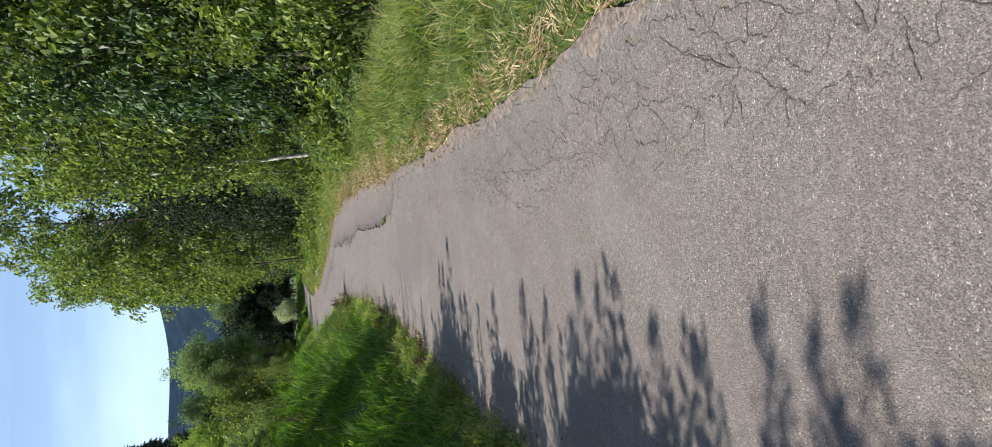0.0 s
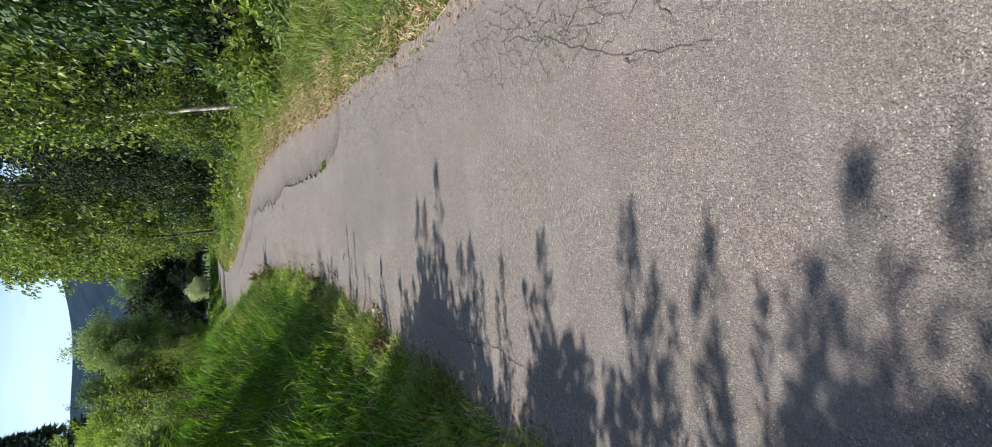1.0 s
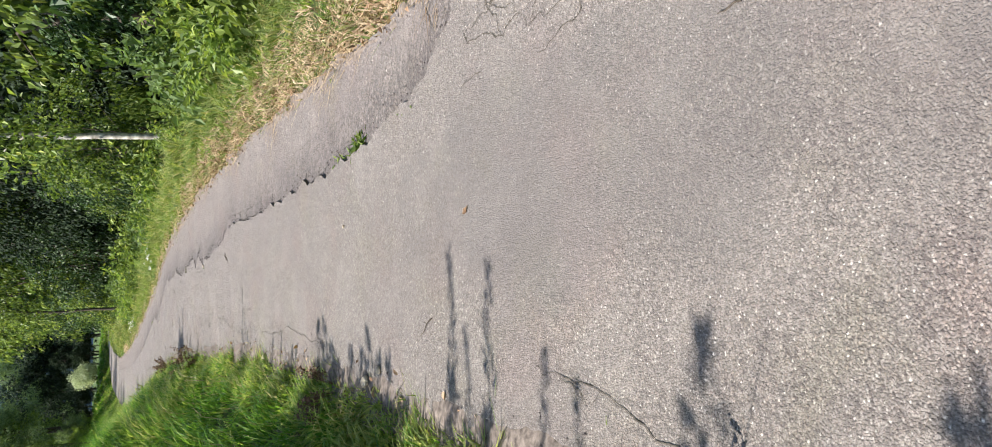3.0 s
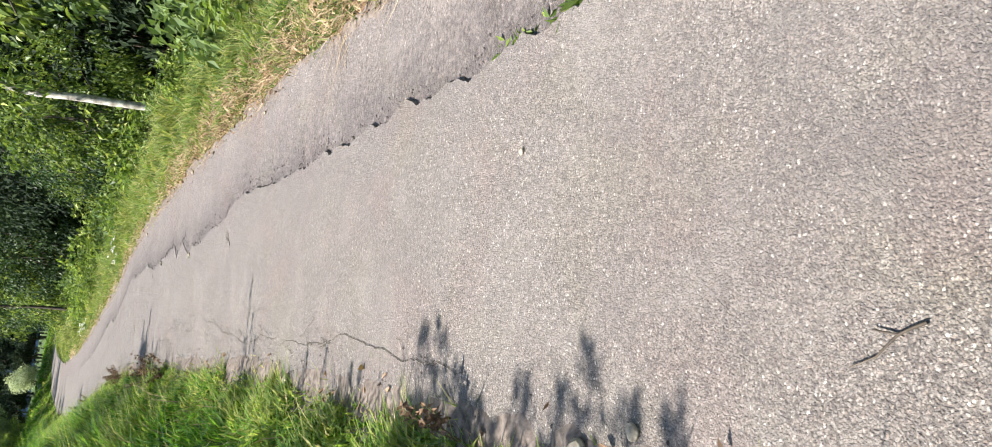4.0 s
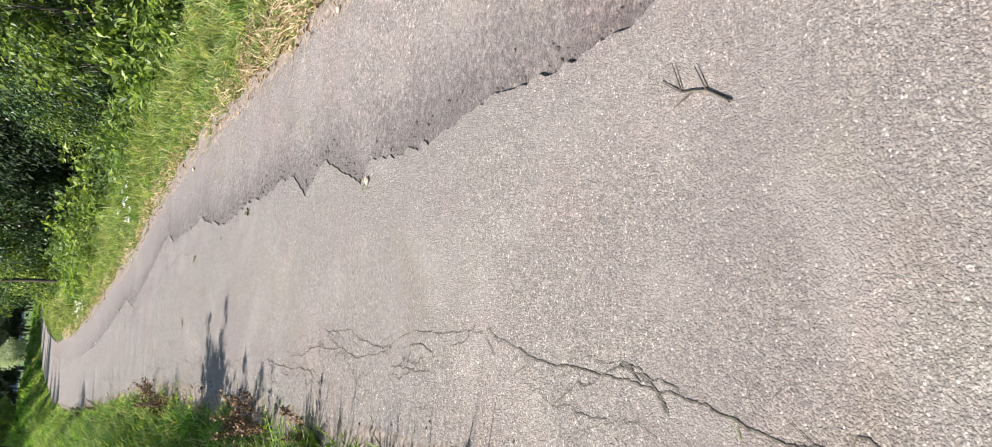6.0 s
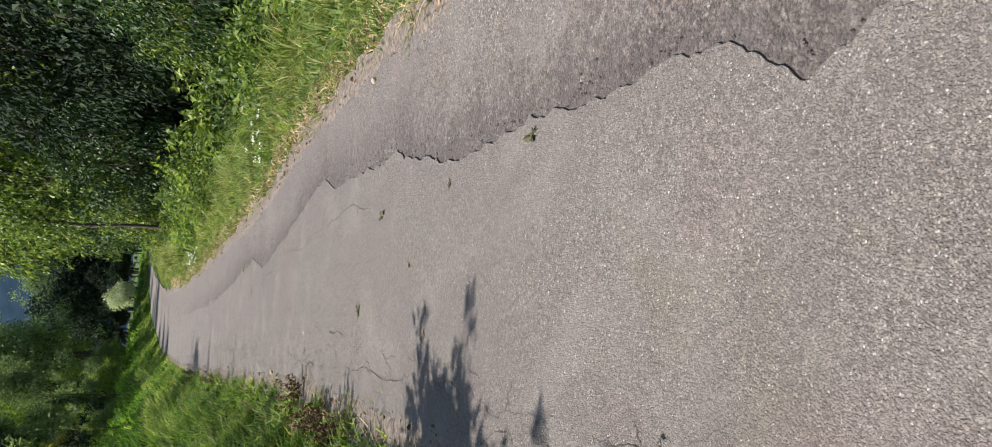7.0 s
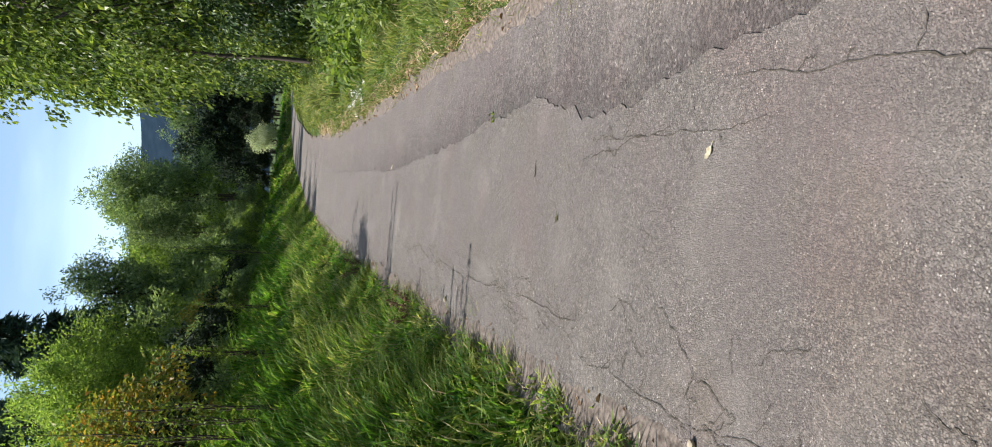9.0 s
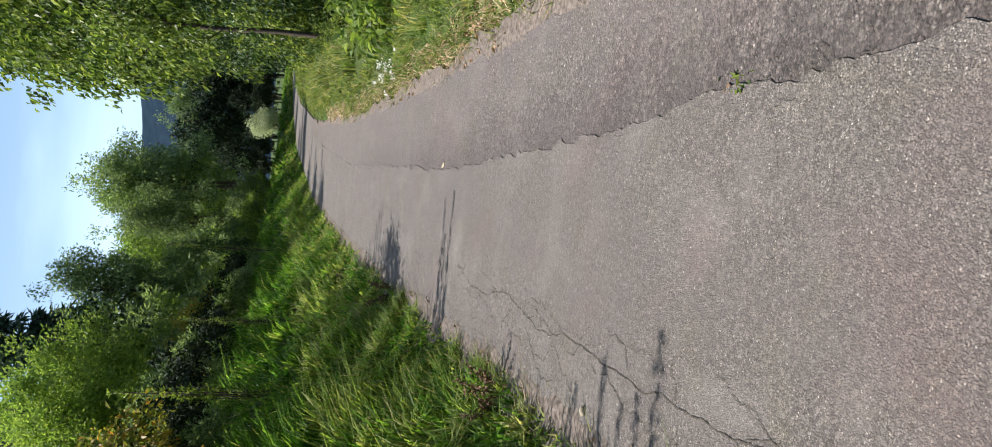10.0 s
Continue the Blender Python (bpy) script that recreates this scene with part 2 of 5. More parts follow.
M_BARK_PALE = plain_material("pale_bark", (0.06, 0.05, 0.04), (0.72, 0.68, 0.58), 6.0)
M_CRACK = plain_material("crack_dirt", (0.035, 0.03, 0.024), (0.11, 0.095, 0.078), 60.0, 0.95)
# Bluish base colour paints the haze over the far forest
M_HILL_HAZE = plain_material("hazy_far_forest", (0.012, 0.022, 0.034), (0.02, 0.034, 0.05), 0.02, 1.0, 0.0, 0.0)
M_DIRT = plain_material("gravelly_dirt", (0.06, 0.048, 0.04), (0.23, 0.19, 0.162), 26.0, 0.95, 0.02)
M_STONE = plain_material("pale_stone", (0.22, 0.18, 0.13), (0.48, 0.41, 0.31), 40.0)
M_PETAL = plain_material("dry_petal", (0.26, 0.22, 0.14), (0.52, 0.47, 0.34), 60.0)
M_DEAD_LEAF = plain_material("dead_leaf", (0.07, 0.045, 0.028), (0.2, 0.115, 0.06), 70.0, 0.6)
M_OLIVE_LEAF = plain_material("olive_leaf", (0.03, 0.03, 0.014), (0.1, 0.1, 0.04), 70.0, 0.6)
M_FLOWER = plain_material("white_petals", (0.75, 0.75, 0.68), (0.85, 0.85, 0.8), 30.0)


# ---- building helpers ----
def mesh_of(name, verts, faces, mat, smooth=False):
    """A mesh from arrays: verts (n, 3), faces (m, k) of one size, or a list of face arrays."""
    me = bpy.data.meshes.new(name)
    groups = faces if isinstance(faces, list) else [faces]
    verts = np.asarray(verts, np.float32)
    loops = np.concatenate([np.asarray(g, np.int32).ravel() for g in groups])
    sizes = np.concatenate([np.full(len(g), np.asarray(g).shape[1], np.int32) for g in groups])
    me.vertices.add(len(verts))
    me.vertices.foreach_set("co", verts.ravel())
    me.loops.add(len(loops))
    me.loops.foreach_set("vertex_index", loops)
    me.polygons.add(len(sizes))
    me.polygons.foreach_set("loop_start", np.r_[0, np.cumsum(sizes)[:-1]].astype(np.int32))
    me.polygons.foreach_set("loop_total", sizes)
    me.polygons.foreach_set("use_smooth", np.full(len(sizes), smooth))
    me.materials.append(mat)
    me.update(calc_edges=True)
    me.validate()
    return me


def part(name, me, parent=None, label=""):
    ob = new(name, me)
    if parent:
        ob.parent = parent
    return tagged(ob, label)


def grid_faces(rows, cols):
    a = (np.arange(rows - 1)[:, None] * cols + np.arange(cols - 1)).ravel()
    return np.stack([a, a + 1, a + cols + 1, a + cols], 1)


def tubes(paths, sides=6):
    """Tapered tubes along several paths, each a list of (x, y, z, radius)."""
    vs, fs, at = [], [], 0
    ang = np.linspace(0, 2 * math.pi, sides, endpoint=False)
    for p in paths:
        p = np.asarray(p, float)
        d = np.gradient(p[:, :3], axis=0)
        d /= np.linalg.norm(d, axis=1, keepdims=True) + 1e-9
        side = np.cross(d, (0.31, 0.95, 0.05))
        side /= np.linalg.norm(side, axis=1, keepdims=True) + 1e-9
        up = np.cross(side, d)
        ring = p[:, None, :3] + p[:, None, 3:] * (np.cos(ang)[:, None] * side[:, None] + np.sin(ang)[:, None] * up[:, None])
        vs.append(ring.reshape(-1, 3))
        i = (np.arange(len(p) - 1)[:, None] * sides + np.arange(sides)).ravel()
        j = (np.arange(len(p) - 1)[:, None] * sides + (np.arange(sides) + 1) % sides).ravel()
        fs.append(np.stack([i, j, j + sides, i + sides], 1) + at)
        at += len(p) * sides
    return np.concatenate(vs), np.concatenate(fs)


def unit(v):
    return v / (np.linalg.norm(v, axis=-1, keepdims=True) + 1e-9)


def leaf_cloud(base, way, long, wide, rng, fold=0.18, fine=False):
    """One folded, pointed leaf at each base, pointing along way: four corners, or six for near ones."""
    n = len(base)
    way = unit(way)
    side = unit(np.cross(way, rng.normal(size=(n, 3)) * 0.55 + (0, 0, 1)))
    up = np.cross(side, way)
    long, wide = np.broadcast_to(long, n)[:, None], np.broadcast_to(wide, n)[:, None]
    tip = base + way * long - up * long * 0.16
    if fine:
        a, b = base + way * long * 0.22 + up * wide * fold * 0.8, base + way * long * 0.62 + up * wide * fold * 0.6
        v = np.stack([base, a + side * wide * 0.46, b + side * wide * 0.4, tip, b - side * wide * 0.4, a - side * wide * 0.46], 1).reshape(-1, 3)
        k = np.arange(n)[:, None] * 6
        return v, np.concatenate([k + (0, 1, 2, 3), k + (0, 3, 4, 5)], 1).reshape(-1, 4)
    mid = base + way * long * 0.42 + up * wide * fold
    v = np.stack([base, mid + side * wide / 2, tip, mid - side * wide / 2], 1).reshape(-1, 3)
    k = np.arange(n)[:, None] * 4
    return v, np.concatenate([k + (0, 1, 2), k + (0, 2, 3)], 1).reshape(-1, 3)


# ---- the lane: its two edges along y ----
EDGE_Y = np.array([-14, 0, 4, 8.5, 12, 15, 19, 25, 30, 32, 34, 36, 39.3, 42.6, 47, 52, 63, 68, 90, 105, 118, 140])
EDGE_R = np.array([1.05, 1.1, 1.13, 1.25, 1.42, 1.6, 1.95, 2.1, 1.88, 1.7, 1.3, 0.98, 0.66, 0.28, -0.12, -0.56, -1.13, -1.32, -1.2, 0.4, 3.4, 14])
EDGE_L = np.array([-1.5, -1.5, -1.5, -1.25, -0.93, -0.68, -0.53, -0.6, -0.8, -0.95, -1.13, -1.4, -1.76, -2.18, -2.62, -3.1, -3.85, -4.1, -4.2, -2.8, 0.2, 10])


def smooth_table(y, xs, vs):
    """The table's values, rounded over about two metres."""
    return sum(np.interp(np.asarray(y, float) + o, xs, vs) for o in (-1.2, -0.6, 0, 0.6, 1.2)) / 5


def right_edge(y):
    return smooth_table(y, EDGE_Y, EDGE_R)


def left_edge(y):
    return smooth_table(y, EDGE_Y, EDGE_L)


def wobble(x, y, s, seed=0.0):
    """Smooth uneven numbers from about -1 to 1."""
    return (np.sin(x * 1.7 * s + y * 0.9 * s + seed) + np.sin(y * 2.3 * s - x * 1.1 * s + 1.7 * seed + 1.3) + np.sin(x * 3.1 * s + 0.6 + seed) * np.sin(y * 2.9 * s + 2.1)) / 2.6


BANK_D = np.array([-50, -0.25, 0.0, 0.12, 0.6, 1.2, 2.4, 3.4, 5.0, 9.0, 30, 4000])
BANK_Z = np.array([-0.12, -0.12, -0.05, 0.0, 0.17, 0.53, 1.55, 2.05, 2.35, 2.7, 3.5, 4.0])
VERGE_Z = np.array([-0.12, -0.12, -0.05, 0.0, 0.05, 0.04, -0.3, -0.6, -0.85, -1.05, -1.1, -1.0])


def ground_height(x, y):
    x, y = np.asarray(x, float), np.asarray(y, float)
    far_left = left_edge(y) - x
    far_right = x - right_edge(y)
    lift = np.interp(y, [-20, 5, 30, 60, 100, 140], [1.2, 1.2, 1.12, 0.98, 0.6, 0.15])
    z = np.where(far_left > far_right, np.interp(far_left, BANK_D, BANK_Z), np.interp(far_right, BANK_D, VERGE_Z))
    out = np.maximum(far_left, far_right)
    z = z + 0.24 * np.exp(-((y - 57) / 8) ** 2 - ((far_right - 1.4) / 0.9) ** 2)
    z = np.where(z > 0.02, z * np.where(far_left > far_right, lift, 1.0), z)
    return z + np.clip(out, 0, 2) * 0.07 * wobble(x, y, 1.1)


xs = np.unique(np.concatenate([np.arange(-12, 14, 0.26), np.linspace(12, 60, 25) ** 1, -np.linspace(12, 60, 25), [-2500, -1200, -500, -250, -120, 120, 250, 500, 1200, 2500]]))
ys = np.unique(np.concatenate([np.arange(-16, 80, 0.36), np.linspace(80, 150, 71), [-2500, -1000, -400, -150, -60, -25, 170, 200, 260, 400, 800, 1600, 3000]]))
gx, gy = np.meshgrid(xs, ys)
ground = part("ground", mesh_of("ground", np.stack([gx, gy, ground_height(gx, gy)], -1).reshape(-1, 3), grid_faces(len(ys), len(xs)), M_SOIL, True))
tagged(ground, "grassy ground with a bank rising beside the lane", "ground", kind="structure")

# The lane: an asphalt layer with ragged edges. From y = 13 on, its right part has broken away down to the layer below.
BREAK_Y = [13.1, 13.5, 14.3, 15.0, 16.1, 16.5, 16.9, 17.8, 18.4, 19.0, 20.7, 21.6, 22.9, 23.2, 23.58, 23.75, 24.0, 24.4, 24.8, 25.2, 27.2, 28.8, 30.6, 31.2, 32.6, 33.5, 34.2, 36.1, 37.0, 38.1, 39.2, 42.1, 46.0, 52.0, 62.0, 70.0]
BREAK_X = [1.2, 0.93, 0.86, 0.81, 0.82, 0.9, 0.86, 0.9, 0.92, 0.94, 1.05, 0.92, 0.9, 0.85, 0.88, 0.76, 0.88, 1.01, 0.85, 1.04, 0.9, 1.03, 0.98, 1.06, 0.7, 0.48, 0.27, 0.24, 0.12, -0.1, -0.26, -0.68, -1.0, -1.55, -1.9, -2.1]
ROAD_COLS = 22


def rough(y, step, seed):
    """Uneven numbers along y that change over the given step."""
    at = np.arange(-20, 160, step)
    return np.interp(y, at, np.random.default_rng(seed).normal(size=len(at)))


def jag(y):
    """Fine broken outline of the upper layer: uneven bites of several sizes."""
    return 0.018 * rough(y, 0.45, 1) + 0.016 * rough(y, 0.16, 2) + 0.009 * rough(y, 0.06, 3) + 0.004 * rough(y, 0.022, 4)


def road_height(x, y):
    return 0.008 * wobble(x, y, 0.8, 3.0)


def layer_drop(y):
    """How far the bared layer lies under the upper one."""
    return np.interp(y, [13, 14, 21.5, 22.6, 25.6, 27, 33, 40, 60], [0.014, 0.026, 0.023, 0.008, 0.008, 0.012, 0.006, 0.006, 0.004])


def sheet(name, yy, left, right, cols, drop, depth, mat, slope=0.03):
    """A layer between two outlines, with sides going down."""
    w = np.linspace(0, 1, cols)
    x = left[:, None] + (right - left)[:, None] * w
    y2 = np.repeat(yy[:, None], cols, 1)
    top = np.stack([x, y2, road_height(x, y2) - np.broadcast_to(drop, len(yy))[:, None]], -1)
    a, b = top[:, :1] + (-slope, 0, -depth), top[:, -1:] + (slope, 0, -depth)
    me = mesh_of(name, np.concatenate([a, top, b], 1).reshape(-1, 3), grid_faces(len(yy), cols + 2), mat)
    gap = np.concatenate([x[:, :1], x, x[:, -1:]], 1) - np.interp(yy, BREAK_Y, BREAK_X)[:, None]
    me.attributes.new("from_break", "FLOAT", "POINT").data.foreach_set("value", gap.ravel().astype(np.float32))
    return part(name, me)


def ragged_left(y):
    return left_edge(y) + 0.035 * wobble(y, y * 0.3, 4.0) + 0.02 * wobble(y, y, 11.0, 2.0)


def ragged_right(y):
    return right_edge(y) + 0.035 * wobble(y, y * 0.4, 3.6, 5.0) + 0.02 * wobble(y, y, 12.0, 1.0)


ry = np.concatenate([np.arange(-14, 13, 0.12), np.arange(13.0, 22, 0.025), np.arange(22, 27, 0.01), np.arange(27, 46, 0.025), np.arange(46, 70, 0.15), np.arange(70, 140, 0.8)])
broken = np.interp(ry, BREAK_Y, BREAK_X) + jag(ry) * np.clip((60 - ry) / 12, 0, 1)
gone = np.clip((ry - 70) / 5, 0, 1)
broken = broken * (1 - gone) + ragged_right(ry) * gone
upper_right = np.where(ry < 13.1, ragged_right(ry), broken)
road = sheet("road", ry, ragged_left(ry), upper_right, ROAD_COLS, 0.0, 0.06, M_ROAD, 0.018)
tagged(road, "narrow worn pale asphalt lane with cracks", "road", kind="structure")
low_y = np.concatenate([np.arange(12.5, 46, 0.1), np.arange(46, 76, 0.4)])
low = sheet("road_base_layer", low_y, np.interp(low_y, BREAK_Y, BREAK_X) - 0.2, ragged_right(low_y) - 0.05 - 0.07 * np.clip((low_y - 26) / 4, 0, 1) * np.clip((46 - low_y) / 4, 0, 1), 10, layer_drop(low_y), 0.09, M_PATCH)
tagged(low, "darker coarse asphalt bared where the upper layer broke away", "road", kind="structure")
edge_y = np.arange(-2, 70, 0.08)


def lap(x, y):
    """Height of the dirt that creeps over the asphalt's edges."""
    eaten = 0.05 + 0.04 * np.clip((y - 26) / 4, 0, 1) * np.clip((46 - y) / 4, 0, 1)
    inside = np.minimum(right_edge(y) - eaten - x, x - left_edge(y))
    rise = np.interp(inside, [-0.05, 0.05, 0.12, 0.26], [0.008, 0.004, -0.02, -0.06])
    return rise + 0.01 * wobble(x, y, 6.0) + 0.008 * wobble(x, y, 17.0, 3.0) - np.where((y > 13.1) & (x > 0.5 * (left_edge(y) + right_edge(y))), layer_drop(y), 0.0)


rng_s = np.random.default_rng(4)
for name, near, far in (("dirt_shoulder", right_edge(edge_y) - 0.36, right_edge(edge_y) + np.interp(edge_y, [0, 25, 28, 45, 50], [-0.02, -0.02, 0.1, 0.08, 0.0]) + 0.1 * wobble(edge_y, edge_y, 1.3)), ("dirt_shoulder", left_edge(edge_y) - 0.22, left_edge(edge_y) + 0.12)):
    w = np.linspace(0, 1, 6)
    sx = near[:, None] + (far - near)[:, None] * w
    sy = np.repeat(edge_y[:, None], 6, 1)
    sz = np.maximum(ground_height(sx, sy) + 0.012, lap(sx, sy)) + 0.004 * rng_s.normal(size=sx.shape)
    shoulder = part(name, mesh_of(name, np.stack([sx, sy, sz], -1).reshape(-1, 3), grid_faces(len(edge_y), 6), M_DIRT, True))
    tagged(shoulder, "pale gravelly dirt along the lane's edge", "dirt", kind="structure")

def crumbs():
    """Loose bits of asphalt along the broken edge and grit along the lane's sides."""
    rng = np.random.default_rng(23)
    n = 5200
    y = rng.uniform(13.2, 44, n)
    y[:1800] = rng.uniform(2, 44, 1800)
    x = np.interp(y, BREAK_Y, BREAK_X) + 0.01 + np.abs(rng.normal(size=n)) * 0.07
    x[:900] = right_edge(y[:900]) - np.abs(rng.normal(size=900)) * 0.12
    x[900:1800] = left_edge(y[900:1800]) + np.abs(rng.normal(size=900)) * 0.09
    size = (0.002 + 0.008 * rng.random(n) ** 3) * np.interp(y, [26, 34], [1.0, 0.45])
    z = road_height(x, y) - np.where((x > np.interp(y, BREAK_Y, BREAK_X)) & (y > 13.1), layer_drop(y), 0) + size * 0.3
    shape = np.array([(1, 0, 0), (-1, 0, 0), (0, 1, 0), (0, -1, 0), (0, 0, 0.8), (0, 0, -0.8)])
    v = np.column_stack([x, y, z])[:, None] + shape * size[:, None, None] * rng.uniform(0.6, 1.4, (n, 6, 1))
    tri = np.array([(0, 2, 4), (2, 1, 4), (1, 3, 4), (3, 0, 4), (2, 0, 5), (1, 2, 5), (3, 1, 5), (0, 3, 5)])
    f = (np.arange(n)[:, None, None] * 6 + tri).reshape(-1, 3)
    tagged(part("asphalt_crumbs", mesh_of("asphalt_crumbs", v.reshape(-1, 3), f, M_PATCH)), "loose asphalt crumbs along the broken edge", "grit", kind="stuff")


crumbs()

# Long cracks in the upper layer, filled with dirt: from x, y to x, y
LONG_CRACKS = (
    (-0.04, 24.3, -0.09, 23.2), (-0.09, 23.2, -0.02, 22.2), (-0.02, 22.2, -0.36, 19.7), (-0.36, 19.7, -0.3, 18.6), (-0.3, 18.6, -0.47, 15.4), (-0.31, 25.8, -0.35, 24.2),
    (-0.2, 24.9, -0.15, 23.2), (-0.2, 23.2, -0.21, 22.7), (-0.57, 12.3, -0.84, 10.8), (-0.96, 35.3, -0.74, 32.5), (-0.67, 32.4, -0.59, 30.5), (-0.65, 31.3, -0.77, 30.9),
    (0.39, 33.4, 0.6, 30.9), (0.6, 30.9, 0.73, 29.2), (0.08, 34.6, 0.25, 33.0), (-0.98, 35.8, -0.85, 34.6), (-1.09, 36.1, -1.07, 35.5), (-1.2, 38.9, -0.96, 35.9))
MORE_CRACKS = (
    (0.93, 3.5, 0.62, 2.8), (1.0, 8.2, 0.5, 4.1), (0.8, 7.5, 0.3, 5.4), (-0.85, 9.6, -1.02, 7.4), (-0.8, 8.9, -0.62, 8.1), (0.16, 34.0, -0.02, 34.7),
    (-0.3, 30.4, -0.28, 29.8), (-0.6, 30.0, -0.42, 28.2), (-1.5, 40.6, -1.25, 38.3))


def crack_line(rng, a, b, sway=0.05, step=0.022):
    """A wandering line of points from a to b: the middle is pushed aside again and again."""
    pts = np.array([a, b], float)
    sway = sway * np.hypot(*(pts[1] - pts[0])) + 0.004
    while np.hypot(*(pts[1] - pts[0])) > step:
        mid = (pts[:-1] + pts[1:]) / 2 + rng.normal(size=(len(pts) - 1, 2)) * sway
        out = np.empty((2 * len(pts) - 1, 2))
        out[::2], out[1::2] = pts, mid
        pts, sway = out, sway * 0.57
    return pts


def crack_ribbon(rng, line, wide, blunt=0.15):
    """Vertices and faces of one crack along a line, uneven in width, laid just over the asphalt."""
    k = len(line)
    along = np.gradient(line, axis=0)
    across = np.column_stack([-along[:, 1], along[:, 0]])
    across /= np.linalg.norm(across, axis=1, keepdims=True) + 1e-9
    w = wide * rng.uniform(0.4, 1.5, k) * np.interp(np.linspace(0, 1, k), [0, 0.12, 0.88, 1], [blunt, 1, 1, blunt])
    z = road_height(line[:, 0], line[:, 1]) + 0.004
    v = np.stack([np.column_stack([line - across * w[:, None], z]), np.column_stack([line + across * w[:, None], z])], 1)
    return v.reshape(-1, 3), grid_faces(k, 2)


def gathered(pieces):
    vs, fs, at = [], [], 0
    for v, f in pieces:
        vs.append(v), fs.append(f + at)
        at += len(v)
    return np.concatenate(vs), np.concatenate(fs)


def cracks():
    rng = np.random.default_rng(17)
    for x0, y0, x1, y1 in LONG_CRACKS + MORE_CRACKS:
        line = crack_line(rng, (x0, y0), (x1, y1), 0.022)
        pieces = [crack_ribbon(rng, line, 0.003 * rng.uniform(0.5, 1.0))]
        for _ in range(int(2 + 2.5 * abs(y1 - y0))):
            i = rng.integers(len(line))
            a = rng.uniform(0, 6.28)
            tip = line[i] + np.array([math.cos(a) * 0.1, math.sin(a) * 0.2]) * rng.uniform(0.4, 1.3)
            pieces.append(crack_ribbon(rng, crack_line(rng, line[i], tip, 0.1), 0.0022))
        part("crack", mesh_of("crack", *gathered(pieces), M_CRACK), road)


def crack_web(seed, y0, y1, near, far, cell_x, cell_y, share, wide):
    """A net of fine cracks between two lines along the lane: crooked cells, of whose sides a share has opened."""
    rng = np.random.default_rng(seed)
    rows, cols = int((y1 - y0) / cell_y), int(1.5 / cell_x)
    pieces = []
    gx = near(y0) + np.arange(cols)[None] * cell_x + (np.arange(rows)[:, None] % 2) * cell_x * 0.5
    gy = y0 + np.arange(rows)[:, None] * cell_y + np.zeros((1, cols))
    gx = gx + (near(gy) - near(y0)) + rng.normal(size=gx.shape) * 0.24 * cell_x
    gy = gy + rng.normal(size=gy.shape) * 0.24 * cell_y
    open_at = wobble(gx, gy, 1.5, seed) + 0.5 * wobble(gx, gy, 4.0, seed + 2.0)
    for i in range(rows - 1):
        for j in range(cols - 1):
            for i2, j2 in ((i, j + 1), (i + 1, j)) if (i + j) % 2 else ((i + 1, j), (i + 1, j + 1)):
                a, b = (gx[i, j], gy[i, j]), (gx[i2, j2], gy[i2, j2])
                if max(a[0], b[0]) > far(a[1]) or min(a[0], b[0]) < near(a[1]) or rng.random() > share * (1 + 0.45 * open_at[i, j]):
                    continue
                pieces.append(crack_ribbon(rng, crack_line(rng, a, b, 0.075, 0.016), wide * rng.uniform(0.45, 1.3), 0.5))
    web = part("crack_web", mesh_of("crack_web", *gathered(pieces), M_CRACK), road, "net of fine dirt-filled cracks in the asphalt")
    tagged(web, kind="stuff")


cracks()
crack_web(3, 0.6, 8.6, lambda y: 0.24 + 0.03 * y, lambda y: right_edge(y) - 0.06, 0.12, 0.15, 0.75, 0.0019)
crack_web(4, 8.6, 13.3, lambda y: 0.55 + 0.03 * (y - 8), lambda y: right_edge(y) - 0.08, 0.14, 0.2, 0.65, 0.0024)
crack_web(5, 17.5, 30.0, lambda y: left_edge(y) + 0.06, lambda y: left_edge(y) + 0.5, 0.12, 0.26, 0.4, 0.0017)
crack_web(6, 30.0, 44.0, lambda y: left_edge(y) + 0.08, lambda y: left_edge(y) + 0.62, 0.13, 0.24, 0.46, 0.0019)
crack_web(7, 33.6, 38.0, lambda y: -0.5 + 0.0 * y, lambda y: 0.9 - 0.2 * (y - 33.6), 0.14, 0.17, 0.24, 0.0011)

